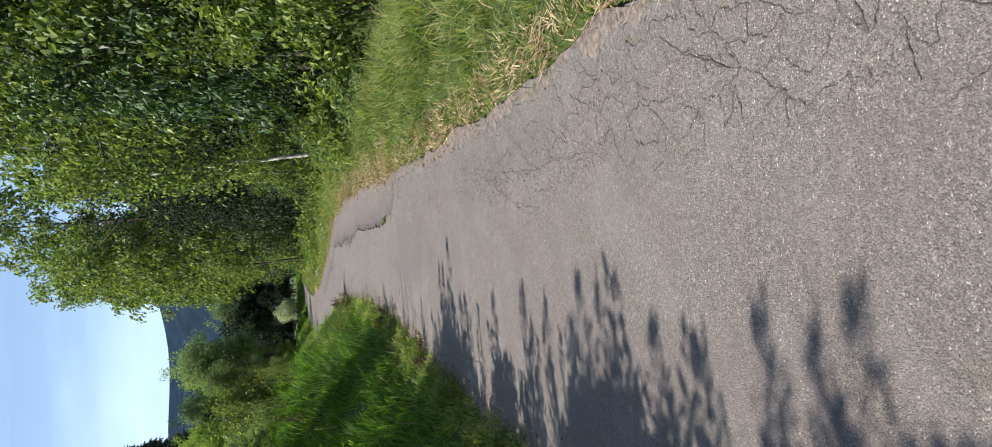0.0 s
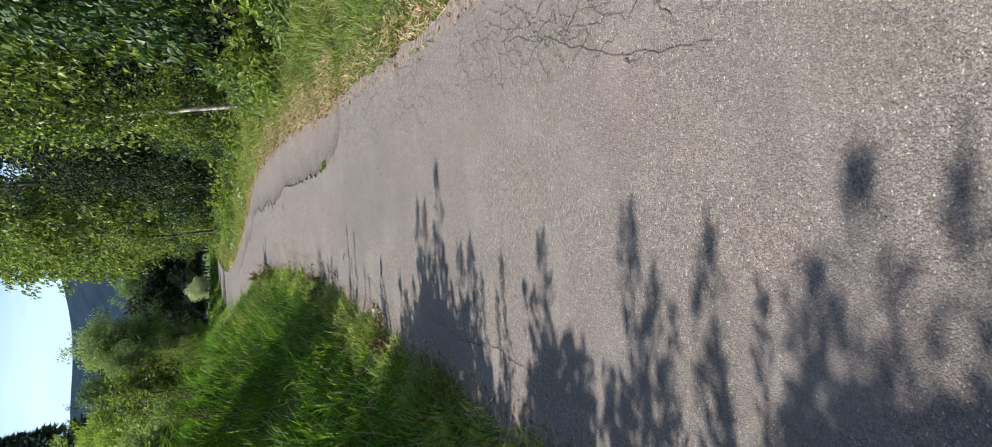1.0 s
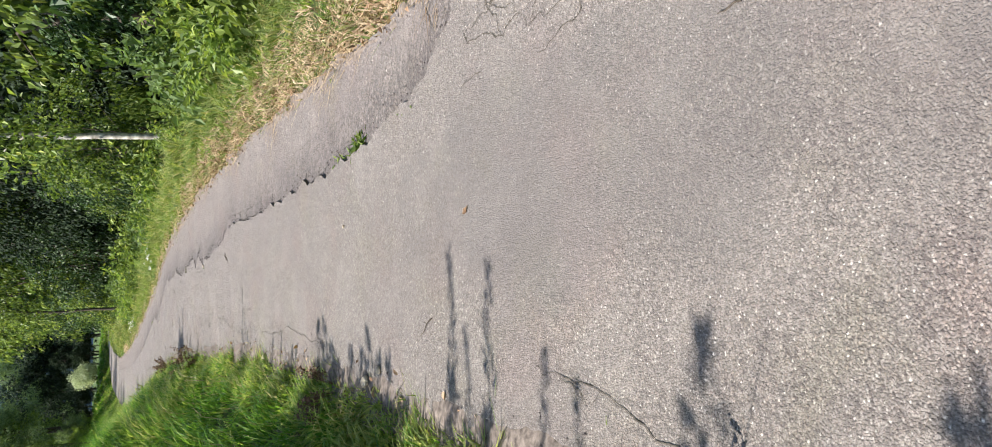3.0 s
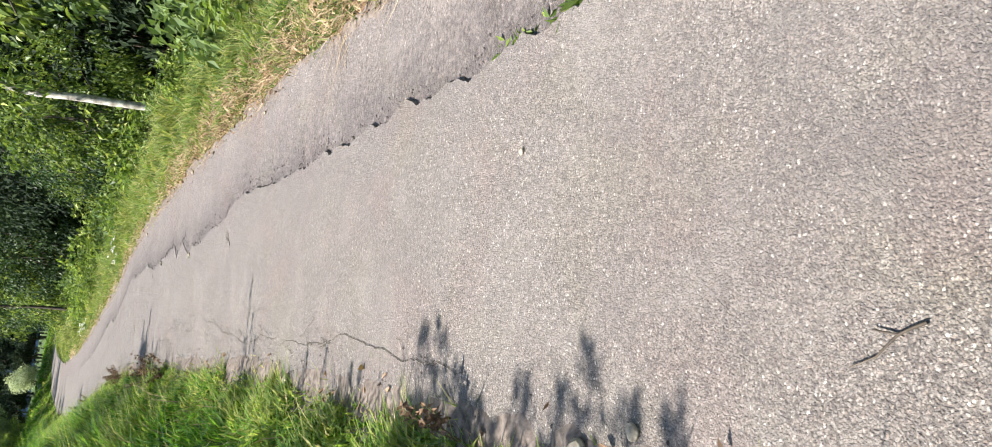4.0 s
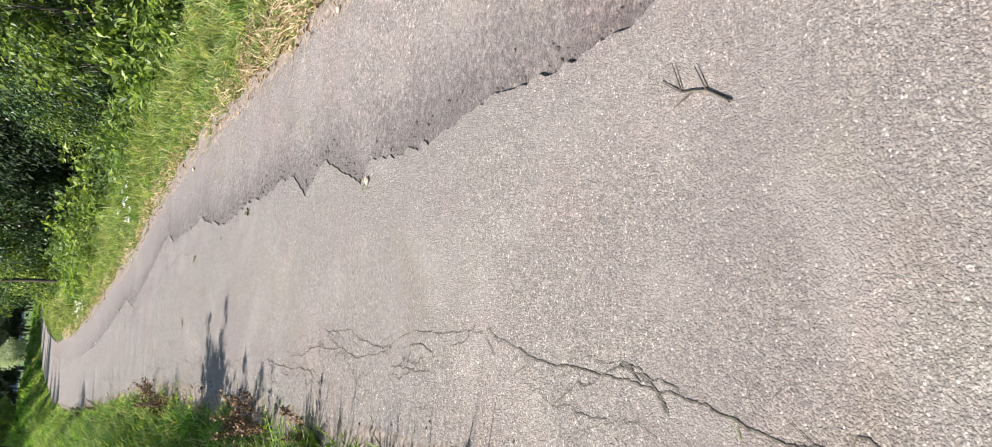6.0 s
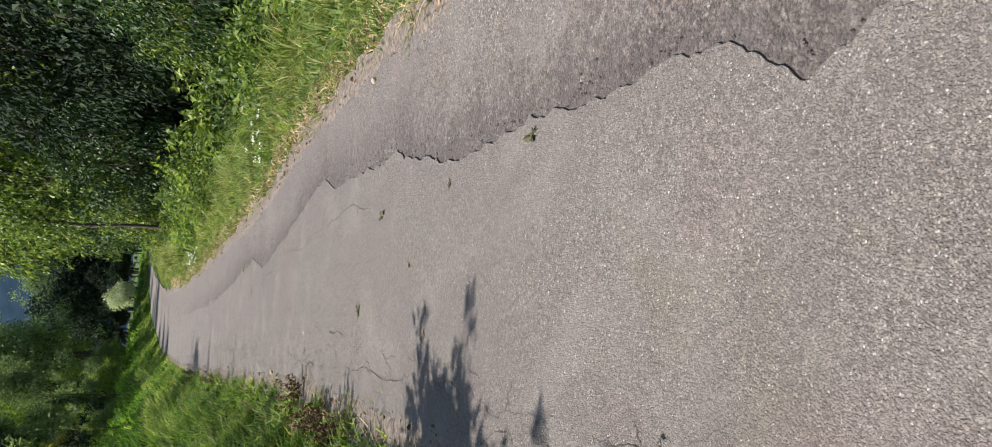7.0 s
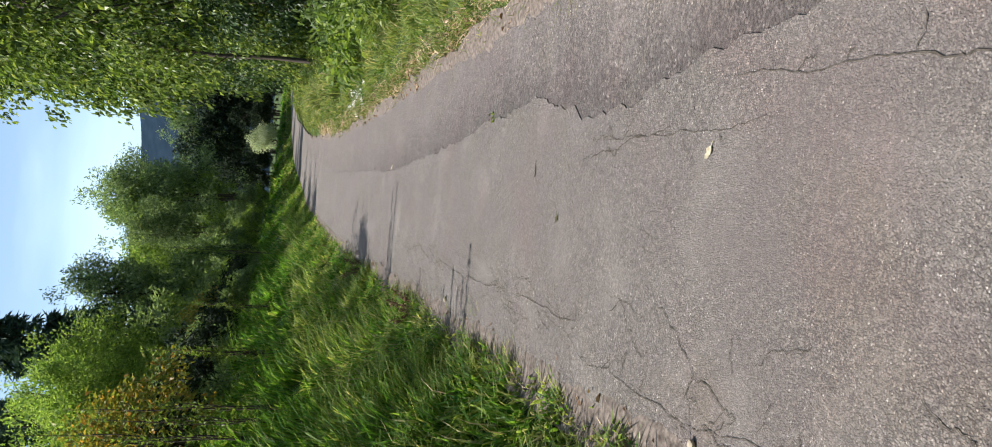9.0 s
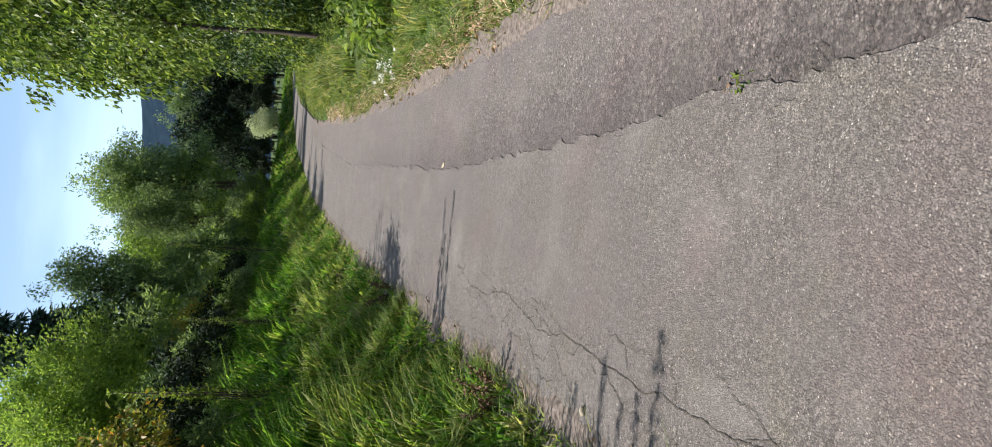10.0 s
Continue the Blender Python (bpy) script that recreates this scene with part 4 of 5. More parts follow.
def left_side():
    rng = np.random.default_rng(8)
    herbs = [
        leafy("tall_herb", 47, 1.0, 0.6, 0.0, 46, 26, 0.13, M_LEAF_GREY, 0.012, "undergrowth", "grey-green tall herb at the foot of the shrubs", 6, -0.2, limbs=14, spread=0.1, shell=0.25, narrow=0.35),
        leafy("tall_herb", 48, 0.9, 0.65, 0.0, 46, 26, 0.12, M_WILLOW_DARK, 0.012, "undergrowth", "green tall herb at the foot of the shrubs", 6, -0.1, limbs=14, spread=0.1, shell=0.25, narrow=0.4),
    ]
    places = []
    for i, y in enumerate(np.arange(20, 74, 1.7)):
        x = float(left_edge(y)) - 3.25 - rng.uniform(-0.3, 0.7)
        places.append((int(rng.integers(2)), x, y + rng.uniform(-0.4, 0.4), rng.uniform(0, 360), rng.uniform(0.6, 1.1), rng.uniform(0.75, 1.15)))
    plant(herbs, places, "herbs on the bank")
    kinds = [
        leafy("willow_shrub", 51, 3.0, 1.8, 0.0, 120, 62, 0.135, M_WILLOW_DARK, 0.04, "shrub", "bushy green willow shrub on the bank", 5, -0.25, narrow=0.4, limbs=26, spread=0.15, lobes=9),
        leafy("willow_shrub", 52, 2.7, 1.7, 0.0, 120, 62, 0.125, M_WILLOW, 0.04, "shrub", "yellow-green sunlit shrub on the bank", 6, -0.3, narrow=0.5, limbs=26, spread=0.14, lobes=10),
        leafy("willow_shrub", 53, 3.4, 1.9, 0.0, 70, 48, 0.22, M_WILLOW_DARK, 0.05, "shrub", "dark green willow shrub on the bank", 4, -0.1, narrow=0.38, limbs=20, spread=0.17, lobes=8),
        leafy("maple_shrub", 54, 2.6, 1.4, 0.0, 80, 60, 0.11, M_LEAF_AMBER, 0.04, "shrub", "shrub with orange autumn leaves on the bank", 4, 0.3, limbs=20, spread=0.14),
        leafy("willow_shrub", 55, 2.7, 1.7, 0.0, 70, 46, 0.2, M_WILLOW, 0.04, "shrub", "yellow-green sunlit shrub on the bank", 5, -0.2, narrow=0.45, limbs=20, spread=0.15, lobes=9),
    ]
    places = []
    for i, y in enumerate(np.arange(32.5, 104, 2.5)):
        x = float(left_edge(y)) - 5.2 + rng.uniform(-0.5, 0.3)
        places.append(((0, 1, 1, 0, 1)[i % 5] if y < 62 else (2, 4, 4)[i % 3], x, y + rng.uniform(-0.6, 0.6), rng.uniform(0, 360), rng.uniform(0.74, 0.92), rng.uniform(0.82, 0.98)))
    for i, y in enumerate(np.arange(36, 104, 4.2)):
        x = float(left_edge(y)) - 8.4 + rng.uniform(-0.8, 0.8)
        places.append(((2, 4, 2)[i % 3], x, y + rng.uniform(-0.8, 0.8), rng.uniform(0, 360), rng.uniform(1.0, 1.25) if y < 62 else rng.uniform(1.3, 1.75), rng.uniform(0.9, 1.1)))
    places += [(3, -5.9, 45.2, 40, 1.0, 1.0), (3, -6.6, 47.4, 140, 0.8, 1.1), (3, -8.2, 62.0, 80, 0.9, 1.0)]
    plant(kinds, places, "shrubs on the bank")
    # Added filler growth: dark leaves stand in for the shade under the shrubs
    shade = leafy("shade_shrub", 56, 1.7, 1.2, 0.0, 60, 44, 0.13, M_LEAF_SHADED, 0.03, "shrub", "filler growth at the foot of the bank's shrubs, shade painted into its leaves", 4, 0.3, limbs=12, spread=0.12)
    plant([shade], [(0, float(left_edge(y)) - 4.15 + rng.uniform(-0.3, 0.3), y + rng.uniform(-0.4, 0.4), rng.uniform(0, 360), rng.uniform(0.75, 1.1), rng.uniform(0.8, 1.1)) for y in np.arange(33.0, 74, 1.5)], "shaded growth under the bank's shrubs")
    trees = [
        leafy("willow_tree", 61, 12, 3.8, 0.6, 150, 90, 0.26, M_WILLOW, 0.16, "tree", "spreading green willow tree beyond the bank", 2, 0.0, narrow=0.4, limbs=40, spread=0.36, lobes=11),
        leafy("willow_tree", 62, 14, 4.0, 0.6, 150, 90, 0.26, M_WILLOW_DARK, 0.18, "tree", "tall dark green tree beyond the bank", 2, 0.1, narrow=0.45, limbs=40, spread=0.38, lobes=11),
        # The far trees' shadow side is painted into their leaf colour
        leafy("dark_tree", 63, 12, 3.6, 0.2, 110, 40, 0.48, M_LEAF_SHADED, 0.16, "tree", "tree at the lane's far bend, shade painted into its dark leaves", 2, 0.1, narrow=0.5, limbs=30, spread=0.34, lobes=11),
    ]
    far_dark = ((-10.2, 118, 0.95), (-6.4, 137, 0.95), (-1.5, 139, 0.9), (-8.2, 129, 0.5), (-2.2, 133, 0.45), (1.2, 135, 0.5), (4.5, 139, 0.55), (-5.2, 141, 0.5), (8.5, 143, 0.6), (-9.5, 138, 0.6), (-2.0, 152, 0.7), (3.0, 150, 0.7), (8.0, 154, 0.75), (-7.0, 151, 0.7), (13.0, 150, 0.75), (-13.5, 119, 1.1))
    far_pale = ((-12.4, 66, 0.74), (-14.2, 57, 0.74), (-14.6, 60, 0.66), (-16.5, 50, 0.62), (-11.6, 62, 0.66), (-12.2, 71, 0.74), (-13.0, 88, 0.86), (-13.8, 102, 1.0), (-11.6, 111, 1.25), (11.0, 138, 1.0), (-13.5, 52, 0.55))
    far_tall = ((-11.2, 80, 0.68), (-9.8, 97, 0.7), (-8.4, 108, 1.06), (-9.4, 114, 1.06), (-24, 120, 1.0), (-10.5, 146, 1.0), (-4.5, 149, 1.0), (1.0, 148, 1.0), (6.0, 144, 1.0), (4.0, 134, 0.6), (-15, 44, 0.55))
    places = []
    for k, spots in ((2, far_dark), (0, far_pale), (1, far_tall)):
        places += [(k, x, y, rng.uniform(0, 360), size, rng.uniform(0.98, 1.1)) for x, y, size in spots]
    for i in range(14):
        places.append((2, -11.0 + 1.15 * i, 129.5 + 2.2 * (i % 2), rng.uniform(0, 360), rng.uniform(0.3, 0.38), 0.8))
    plant(trees, places, "trees beyond the bank")
    fir = spruce("spruce", 71, 17, 2.8, 36, 30, "dark green spruce behind the shrubs")
    plant([fir], [(0, -13.6, 79, 0, 0.98, 1.0), (0, -16.2, 84, 70, 1.05, 1.0), (0, -18.5, 80, 140, 0.95, 1.0), (0, -17.5, 72, 200, 0.9, 1.0), (0, -21.5, 88, 240, 1.1, 1.0)], "spruces behind the shrubs")
    pale = leafy("silver_willow", 81, 3.9, 2.7, 0.0, 90, 70, 0.24, M_LEAF_SILVER, 0.06, "shrub", "pale silvery-green sunlit shrub at the lane's end", 5, 0.5, narrow=0.35, lobes=7)
    pale.matrix_basis = stand(pale, -4.6, 126, 0, 0.8, 1.1)


left_side()


def spires(name, seed, count, spread, girth, leaves, leaf, mat, category, label):
    """A plant of upright shoots, two metres tall: each shoot a tapering plume of leaves, the first one the tallest."""
    rng = np.random.default_rng(seed)
    ob = tagged(new(name), label, category)
    base, way = [], []
    for i in range(count):
        a, r = rng.uniform(0, 6.28), spread * math.sqrt(rng.random()) * (0.15 if i == 0 else 1.0)
        top = 2.0 if i == 0 else 2.0 * rng.uniform(0.42, 0.88)
        e = np.array([math.cos(a) * r, math.sin(a) * r, top])
        k = np.linspace(0, 1, 7)
        line = np.column_stack([e[0] * (0.35 + 0.65 * k), e[1] * (0.35 + 0.65 * k), -0.1 + (top + 0.1) * k]) + rng.normal(size=(7, 3)) * (0.014, 0.014, 0)
        tv, tf = tubes([np.column_stack([line, 0.014 * (1 - 0.8 * k)])], 5)
        part("stem", mesh_of("stem", tv, tf, M_BARK, True), ob)
        q = rng.random(leaves) ** 0.9
        at = np.column_stack([np.interp(q, k, line[:, m]) for m in range(3)])
        turn = rng.uniform(0, 6.28, leaves)
        out = np.column_stack([np.cos(turn), np.sin(turn), rng.uniform(0.1, 0.9, leaves)])
        arm = girth * (np.sin(np.pi * np.clip(q * 0.86 + 0.12, 0, 1)) ** 0.8) * (1 - 0.6 * q) * rng.uniform(0.1, 1.2, leaves) * (1 + 0.35 * np.sin(q * 23 + i))
        base.append(at + out * arm[:, None])
        way.append(out + (0, 0, 0.35))
    base, way = np.concatenate(base), np.concatenate(way)
    size = leaf * rng.uniform(0.6, 1.3, len(base))
    v, f = leaf_cloud(base, way, size, size * 0.42, rng)
    part("foliage", mesh_of("foliage", v, f, mat), ob)
    return ob


# Saplings and weeds on the bank, whose shadows reach over the lane: y and x of each shadow's tip
PLUME_TIPS = ((27.2, 0.3), (27.36, 0.02), (26.33, -0.13), (25.75, -0.24), (16.0, -0.2), (15.65, -0.33), (15.12, -0.36), (14.85, -0.42), (14.5, -0.41), (14.27, -0.42), (11.37, -0.33), (10.54, -0.44), (10.37, -0.55),
              (9.79, 0.14), (9.57, 0.12), (9.1, 0.36), (9.29, -0.07), (8.68, -0.2), (8.44, -0.19), (7.16, -0.18), (6.26, -0.08), (5.69, -0.2), (6.1, -0.38), (4.92, -0.04), (4.6, -0.02), (3.88, -0.26), (3.4, -0.3), (2.91, -0.13), (2.58, -0.16), (2.35, -0.09))
CLUMP_TIPS = ((27.45, -0.12), (27.62, -0.35), (26.45, -0.38), (15.95, -0.42), (14.9, -0.6), (14.35, -0.6), (10.1, -0.33), (9.75, -0.12), (9.35, -0.2), (8.95, -0.36), (9.5, -0.32), (7.2, -0.34), (6.95, -0.5), (5.1, -0.15), (4.8, -0.22), (4.5, -0.25), (4.7, -0.45),
              (3.8, -0.45), (3.3, -0.5), (2.85, -0.3), (2.5, -0.3), (2.2, -0.35), (1.9, -0.35), (1.5, -0.3), (1.1, -0.32), (0.6, -0.3), (0.1, -0.3), (-0.5, -0.25), (72.0, -2.4))
STALK_TIPS = ((19.78, 0.23), (19.6, -0.05), (19.42, -0.25), (17.87, -0.3), (17.47, -0.29), (16.97, -0.42), (16.82, -0.43), (13.28, 0.09), (12.86, -0.03), (13.1, -0.3), (12.35, -0.43), (12.1, -0.55), (7.8, -0.26), (7.93, -0.5), (5.4, -0.4), (8.2, -0.4), (8.3, -0.3), (5.95, -0.5),
              (29.65, -0.53), (29.5, -0.5), (30.3, -0.7), (22.4, -0.4), (23.9, -0.45), (41.57, -0.75), (41.9, -0.85), (41.75, -1.2), (46.4, -1.6), (46.7, -1.66), (46.9, -1.9), (52.6, -2.5), (52.9, -2.6), (37.75, -1.05), (37.18, -0.81), (37.33, -1.12), (38.1, -1.33), (37.5, -1.25), (65.6, -1.25), (66.4, -1.3))


def saplings():
    kinds = [
        spires("sapling", 91, 3, 0.1, 0.22, 240, 0.08, M_LEAF, "sapling", "slender leafy sapling on the bank"),
        spires("sapling", 93, 9, 0.3, 0.2, 150, 0.085, M_LEAF_DARK, "sapling", "bushy many-stemmed sapling on the bank"),
        spires("tall_weed", 92, 3, 0.07, 0.085, 120, 0.06, M_LEAF_LIGHT, "weed", "thin upright weed stalk on the bank"),
        leafy("hedge_bush", 94, 2.0, 0.75, 0.0, 60, 26, 0.11, M_LEAF, 0.02, "shrub", "small leafy bush on the bank", 4, 0.2, limbs=16, spread=0.08, shell=0.3, cone=0.3),
    ]
    tan = math.tan(radians(SUN_EL))
    rng = np.random.default_rng(3)
    places = []

    def cast(y, tip, k, back):
        x = float(left_edge(y)) - back - rng.uniform(0, 0.3)
        tall = max((tip - x - (0.06, 0.12, 0.03, 0.35)[k]) * tan - float(ground_height(x, y)), 0.35) / 2.04
        s = min(max(tall, 0.8), 1.15)
        places.append((k, x, y, rng.uniform(0, 360), s, tall / s))
    for k, (tips, back) in enumerate(((PLUME_TIPS, 2.7), (CLUMP_TIPS, 2.9), (STALK_TIPS, 1.9))):
        for y, tip in tips:
            cast(y, tip, k, back)
    for y in np.arange(-1.0, 21.5, 0.85):
        cast(y + rng.uniform(-0.3, 0.3), float(left_edge(y)) - rng.uniform(0.2, 1.4), 3, 3.2)
    for y0, y1, tip in ((8.8, 10.0, -0.4), (6.9, 7.5, -0.45), (4.4, 5.3, -0.38), (2.2, 4.1, -0.6), (-0.6, 2.2, -0.42), (27.3, 27.75, 0.0), (26.35, 26.5, -0.2), (15.55, 16.15, -0.12), (14.2, 15.2, -0.28)):
        for y in np.arange(y0, y1, 0.32):
            cast(y, tip - rng.uniform(0.0, 0.3), 3, 3.0)
    plant(kinds, places, "saplings and weeds on the bank")


saplings()


# ---- small things on the lane ----
def fallen_leaf(x, y, size, turn, mat, label, curl=0.9):
    """A curled leaf lying on the asphalt, with its stalk."""
    w = np.linspace(-1, 1, 5)
    l = np.linspace(0, 1, 6)
    gu, gv = np.meshgrid(w, l)
    half = (0.3 + 0.07 * np.sin(gv * 21 + x * 50)) * np.sin(np.pi * np.clip(gv * 0.94 + 0.05, 0, 1)) ** 0.8
    vx, vy = gu * half, gv - 0.5
    vz = curl * 0.5 * (vx ** 2 * 2.2 + (gv - 0.4) ** 2) + 0.02 * np.sin(gv * 17) * gu
    v = np.stack([vx, vy, vz - vz.min()], -1).reshape(-1, 3) * size
    f = grid_faces(6, 5)
    ob = tagged(new("fallen_leaf"), label, "leaf")
    part("blade", mesh_of("blade", v, f, mat, True), ob)
    tv, tf = tubes([[(0, -0.5 * size, 0.004, 0.0022), (0.05 * size, -0.85 * size, 0.004, 0.0016)]], 5)
    part("stalk", mesh_of("stalk", tv, tf, mat), ob)
    drop = float(layer_drop(y)) if x > np.interp(y, BREAK_Y, BREAK_X) and y > 13.1 else 0.0
    ob.matrix_basis = pose(x, y, float(road_height(x, y)) - drop + 0.003, 0, 0, turn)


def lobed_leaf(x, y, size, turn, mat, label):
    """A crumpled five-lobed maple leaf lying on the asphalt, with its stalk."""
    rng = np.random.default_rng(int(y * 100))
    a = np.linspace(-2.75, 2.75, 31)
    lobe = 0.5 + 0.5 * np.cos(a * 2.55)
    r = (0.2 + 0.34 * lobe ** 0.9) * (1 - 0.13 * np.abs(a) / 2.75) * (1 + 0.06 * np.cos(a * 17)) * rng.uniform(0.92, 1.08, 31)
    rings = [np.zeros((31, 3))]
    for k in (0.45, 0.8, 1.0):
        lift = 0.24 * (r * k) ** 1.5 * (0.6 + np.sin(a * 2.3 + y)) + 0.06 * np.cos(a * 5.1) * k * k
        rings.append(np.stack([np.sin(a) * r * k, np.cos(a) * r * k, lift], -1))
    v = np.concatenate(rings)
    v[:, 2] -= v[:, 2].min()
    ob = tagged(new("fallen_leaf"), label, "leaf")
    part("blade", mesh_of("blade", v * size * 1.5, grid_faces(4, 31), mat, True), ob)
    tv, tf = tubes([[(0, 0, 0.006, 0.002), (0.12 * size, -0.55 * size, 0.012, 0.0018), (0.3 * size, -1.0 * size, 0.004, 0.0015)]], 5)
    part("stalk", mesh_of("stalk", tv, tf, mat), ob)
    ob.matrix_basis = pose(x, y, float(road_height(x, y)) + 0.002, 0, 0, turn)


for x, y, size, turn, mat, label in (
        (0.16, 13.01, 0.05, 30, M_DEAD_LEAF, "reddish-brown fallen leaf lying on the asphalt"), (-0.05, 29.45, 0.07, 100, M_OLIVE_LEAF, "curled olive fallen leaf lying on the asphalt"),
        (0.65, 28.92, 0.065, 200, M_OLIVE_LEAF, "crumpled olive-green fallen leaf lying on the asphalt"), (0.9, 26.51, 0.06, 10, M_OLIVE_LEAF, "dark olive fallen leaf lying on the asphalt"),
        (0.76, 27.56, 0.05, 80, M_OLIVE_LEAF, "dark olive fallen leaf lying on the asphalt"), (-0.09, 27.85, 0.05, 310, M_DEAD_LEAF, "small brown fallen leaf lying on the asphalt"),
        (-0.38, 35.1, 0.05, 95, M_OLIVE_LEAF, "dark olive fallen leaf lying on the asphalt"), (0.1, 33.45, 0.06, 60, M_PETAL, "pale cream dry leaf lying on the asphalt"),
        (-0.39, 31.51, 0.05, 20, M_PETAL, "pale cream dry leaf lying on the asphalt"), (-0.56, 31.42, 0.05, 90, M_OLIVE_LEAF, "dark olive fallen leaf lying on the asphalt"),
        (-0.64, 42.1, 0.09, 30, M_PETAL, "pale cream dry leaf lying on the asphalt"),
        (0.14, 36.9, 0.05, 200, M_DEAD_LEAF, "orange-brown fallen leaf lying on the asphalt"), (0.3, 28.2, 0.04, 120, M_OLIVE_LEAF, "dark olive fallen leaf lying on the asphalt")):
    (lobed_leaf if size > 0.055 and mat != M_PETAL else fallen_leaf)(x, y, size, turn, mat, label)


def twig(x, y, length, turn, forks):
    rng = np.random.default_rng(int(abs(x) * 100 + y * 10))
    k = np.linspace(-0.5, 0.5, 7)
    main = [(a * length, 0.03 * length * math.sin(a * 9), 0.006 + 0.006 * rng.random(), 0.004 - 0.0025 * (a + 0.5)) for a in k]
    ob = tagged(new("twig"), "thin dark broken twig lying on the asphalt", "twig")
    tv, tf = tubes([main], 6)
    part("stem", mesh_of("stem", tv, tf, M_BARK, True), ob)
    for i in range(forks):
        b = main[2 + i]
        e = (b[0] + 0.22 * length, (0.2 if i % 2 else -0.22) * length, 0.012)
        tv, tf = tubes([[(*b[:3], 0.003), (*e, 0.0015)]], 5)
        part("fork", mesh_of("fork", tv, tf, M_BARK, True), ob)
    ob.matrix_basis = pose(x, y, float(road_height(x, y)), 0, 0, turn)


twig(-0.38, 13.57, 0.2, 120, 1)
twig(0.46, 11.1, 0.1, 95, 0)
twig(0.66, 21.04, 0.3, 70, 3)
twig(-0.13, 35.6, 0.11, 8, 0)


def pebble(x, y, size, label):
    bm = bmesh.new()
    bmesh.ops.create_icosphere(bm, subdivisions=2, radius=size / 2)
    for v in bm.verts:
        v.co *= 1 + 0.35 * noise.noise(v.co * (1.6 / size) + Vector((x * 9, y * 7, 0)))
        v.co.z *= 0.65
    me = bpy.data.meshes.new("stone")
    bm.to_mesh(me)
    bm.free()
    me.materials.append(M_STONE)
    ob = tagged(new("stone", me), label, "stone", "stones along the lane")
    drop = float(layer_drop(y)) if x > np.interp(y, BREAK_Y, BREAK_X) and y > 13.1 else 0.0
    ob.matrix_basis = pose(x, y, float(road_height(x, y)) - drop + size * 0.22, 0, 0, x * 400)


for x, y, size in ((-1.2, 8.7, 0.07), (-0.92, 11.83, 0.07), (-0.6, 18.22, 0.08), (-0.7, 14.67, 0.08), (-0.62, 14.4, 0.05), (0.77, 23.62, 0.045), (0.35, 15.14, 0.03), (-0.68, 26.0, 0.05), (-0.66, 26.9, 0.06), (-1.1, 10.2, 0.05), (-1.35, 6.6, 0.06), (-0.6, 24.6, 0.04), (-1.0, 33.3, 0.05), (-1.5, 37.9, 0.05), (1.75, 20.1, 0.04), (1.95, 24.3, 0.05), (1.7, 29.4, 0.05), (1.0, 35.2, 0.05)):
    pebble(x, y, size, "pale worn stone at the lane's edge")


def tuft(x, y, z, n, size, mat, label, seed):
    """A small plant growing from a joint in the asphalt."""
    rng = np.random.default_rng(seed)
    a = rng.uniform(0, 6.28, n)
    way = np.column_stack([np.cos(a), np.sin(a), rng.uniform(0.2, 1.2, n)])
    v, f = leaf_cloud(rng.normal(size=(n, 3)) * (0.03, 0.09, 0.005), way, size * rng.uniform(0.5, 1.2, n), size * 0.35, rng)
    ob = tagged(new("weed_tuft"), label, "weed")
    part("leaves", mesh_of("leaves", v, f, mat), ob)["kind"] = "stuff"
    ob.matrix_basis = pose(x, y, z)


for i, (x, y, n, size) in enumerate(((0.87, 14.83, 70, 0.07), (0.84, 13.88, 30, 0.05), (0.75, 23.66, 20, 0.05), (0.16, 36.85, 26, 0.05), (0.83, 15.3, 30, 0.05))):
    tuft(x, y, -0.025, n, size, M_LEAF_LIGHT, "small green weed growing in the broken asphalt edge", 200 + i)


def flower_clump(x, y, seed):
    """White-flowered herb on the verge: stems and small flower heads."""
    rng = np.random.default_rng(seed)
    ob = tagged(new("white_flowers"), "clump of small white flowers on the verge", "flowers")
    heads = []
    for i in range(9):
        e = np.array([rng.normal() * 0.16, rng.normal() * 0.2, rng.uniform(0.16, 0.32)])
        tv, tf = tubes([[(e[0] * 0.3, e[1] * 0.3, -0.03, 0.004), (*e, 0.002)]], 4)
        part("stem", mesh_of("stem", tv, tf, M_GRASS), ob)
        p = e + rng.normal(size=(14, 3)) * (0.025, 0.025, 0.01)
        v, f = leaf_cloud(p, rng.normal(size=(14, 3)) * (1, 1, 0.3), 0.022, 0.02, rng)
        part("flower_head", mesh_of("flower_head", v, f, M_FLOWER), ob)["kind"] = "stuff"
    ob.matrix_basis = pose(x, y, float(ground_height(x, y)))


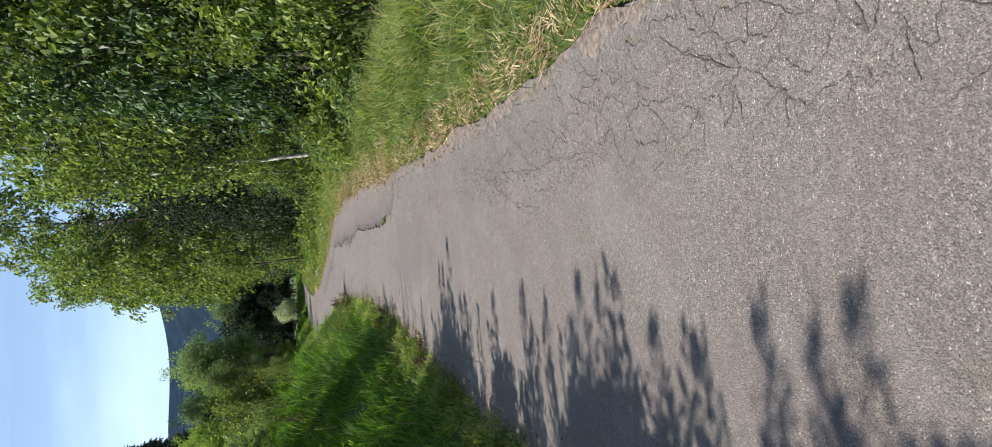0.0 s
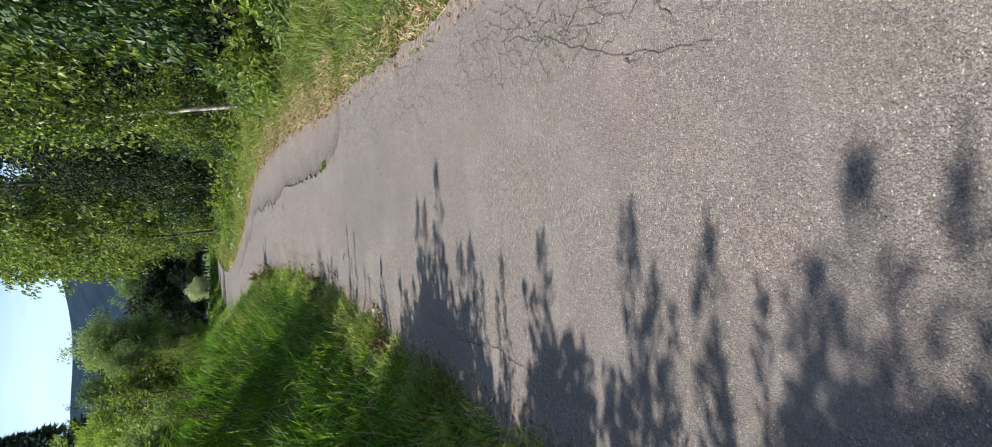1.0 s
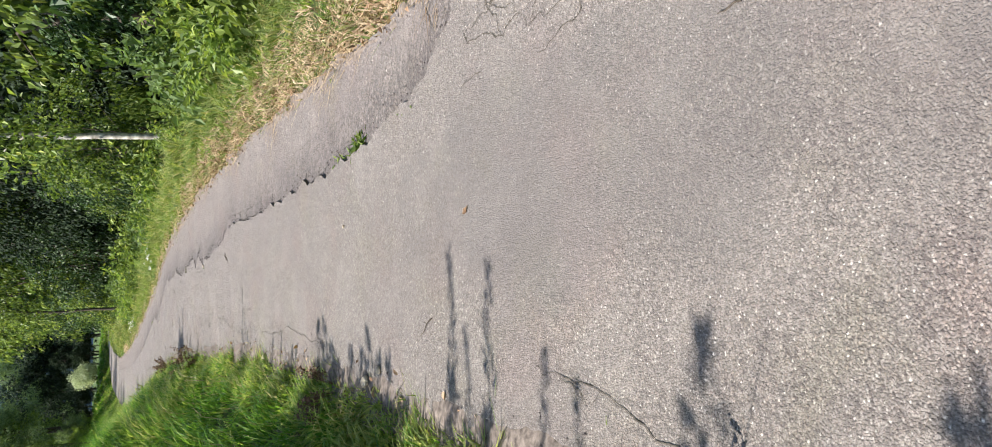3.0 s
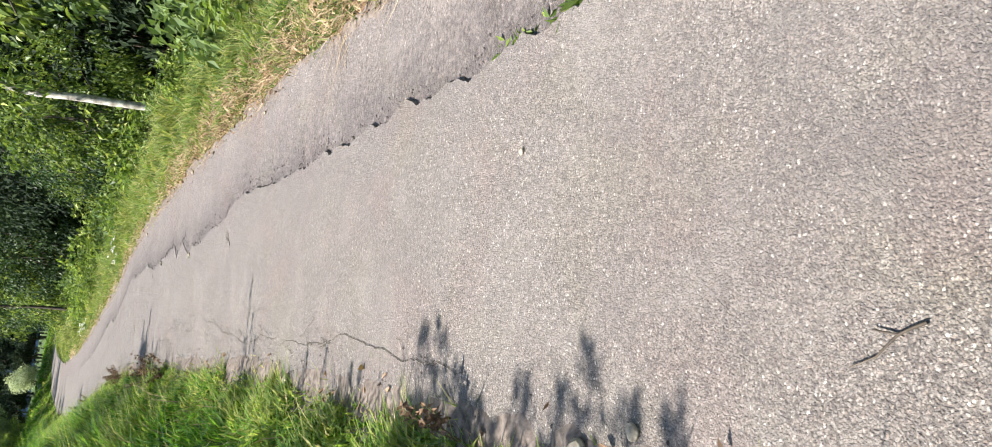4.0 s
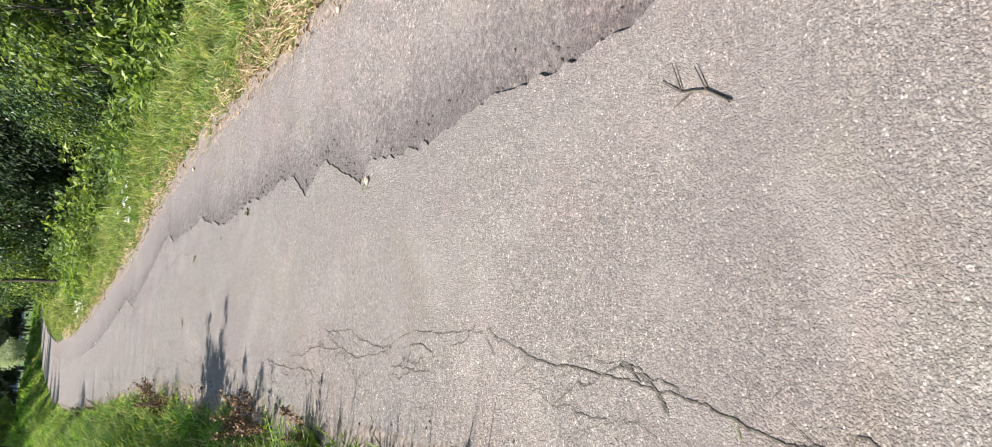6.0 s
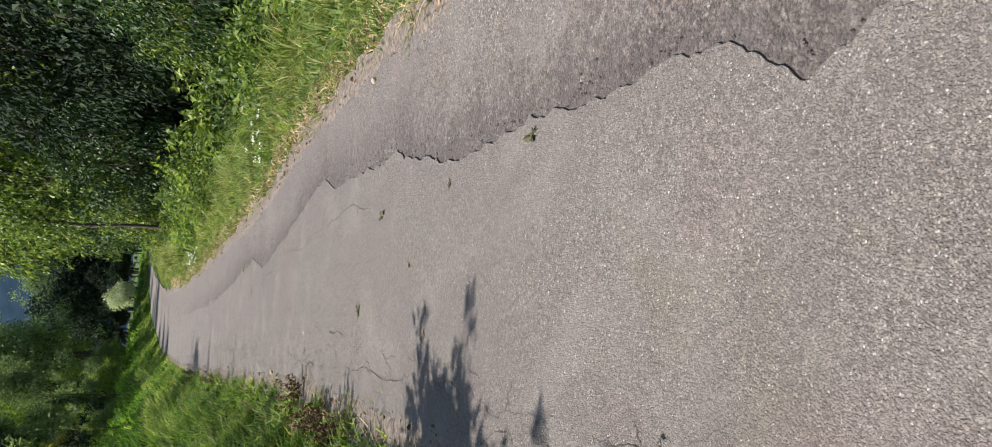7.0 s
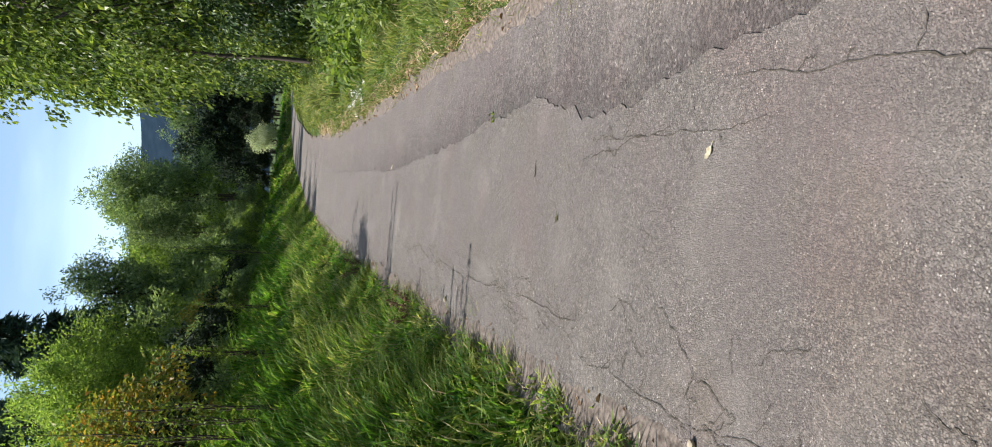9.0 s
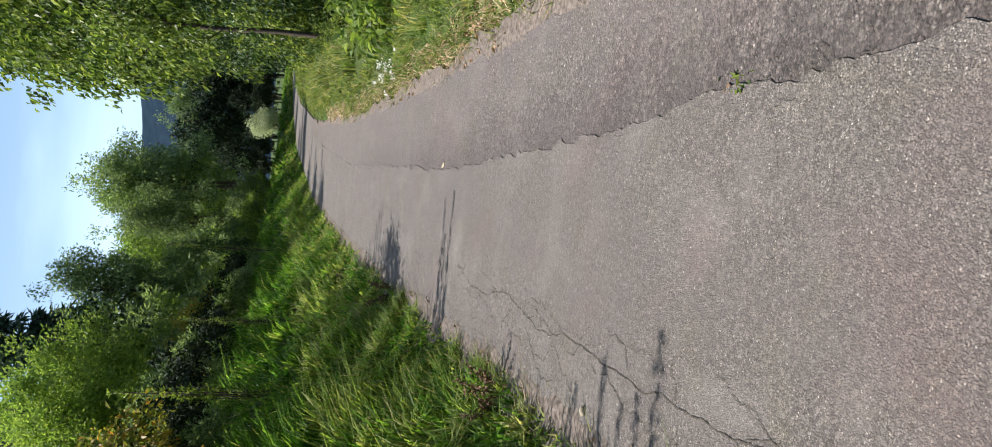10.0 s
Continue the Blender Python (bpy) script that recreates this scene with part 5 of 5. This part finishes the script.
def dry_dock(x, y, seed, tall):
    """A withered brown weed: several stalks with seed heads."""
    rng = np.random.default_rng(seed)
    ob = tagged(new("dry_dock"), "withered reddish-brown dock weed at the lane's edge", "weed", "withered weeds at the lane's edge")
    for i in range(7):
        e = np.array([rng.normal() * 0.14, rng.normal() * 0.16, tall * rng.uniform(0.5, 1.1)])
        tv, tf = tubes([[(e[0] * 0.2, e[1] * 0.2, -0.03, 0.004), (*(e * (0.6, 0.6, 0.55)), 0.003), (*e, 0.0015)]], 5)
        part("stalk", mesh_of("stalk", tv, tf, M_DEAD_LEAF), ob)
        k = rng.uniform(0.35, 1, 40)[:, None]
        p = e * (0.3 + 0.7 * k) * (1, 1, 0) + (0, 0, 1) * (e[2] * k) + rng.normal(size=(40, 3)) * 0.012
        v, f = leaf_cloud(p, rng.normal(size=(40, 3)), 0.035, 0.02, rng)
        part("seed_head", mesh_of("seed_head", v, f, M_DEAD_LEAF), ob)["kind"] = "stuff"
    ob.matrix_basis = pose(x, y, float(ground_height(x, y)))


for i, (x, y, tall) in enumerate(((-0.72, 26.0, 0.3), (-0.75, 25.4, 0.35), (-0.95, 29.7, 0.35), (-0.92, 30.2, 0.3), (-0.7, 24.4, 0.25), (-1.0, 31.4, 0.25), (-1.95, 39.4, 0.3), (-1.2, 11.0, 0.2), (-0.8, 15.5, 0.25), (-2.5, 44.6, 0.3))):
    dry_dock(x, y, 300 + i, tall)
flower_clump(0.22, 44.9, 1)
flower_clump(0.3, 45.5, 2)
flower_clump(1.75, 34.4, 3)

# Distant wooded hill, its haze put into the base colour as blue
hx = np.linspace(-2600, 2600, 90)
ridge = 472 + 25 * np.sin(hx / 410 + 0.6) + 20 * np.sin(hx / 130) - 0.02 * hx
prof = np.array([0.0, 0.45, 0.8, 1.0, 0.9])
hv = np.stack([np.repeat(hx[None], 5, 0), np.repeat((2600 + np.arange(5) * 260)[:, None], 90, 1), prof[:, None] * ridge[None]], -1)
hill = part("backdrop", mesh_of("backdrop", hv.reshape(-1, 3), grid_faces(5, 90), M_HILL_HAZE, True))
tagged(hill, "distant wooded hill, haze painted in as a bluish base colour", "hill", kind="structure")
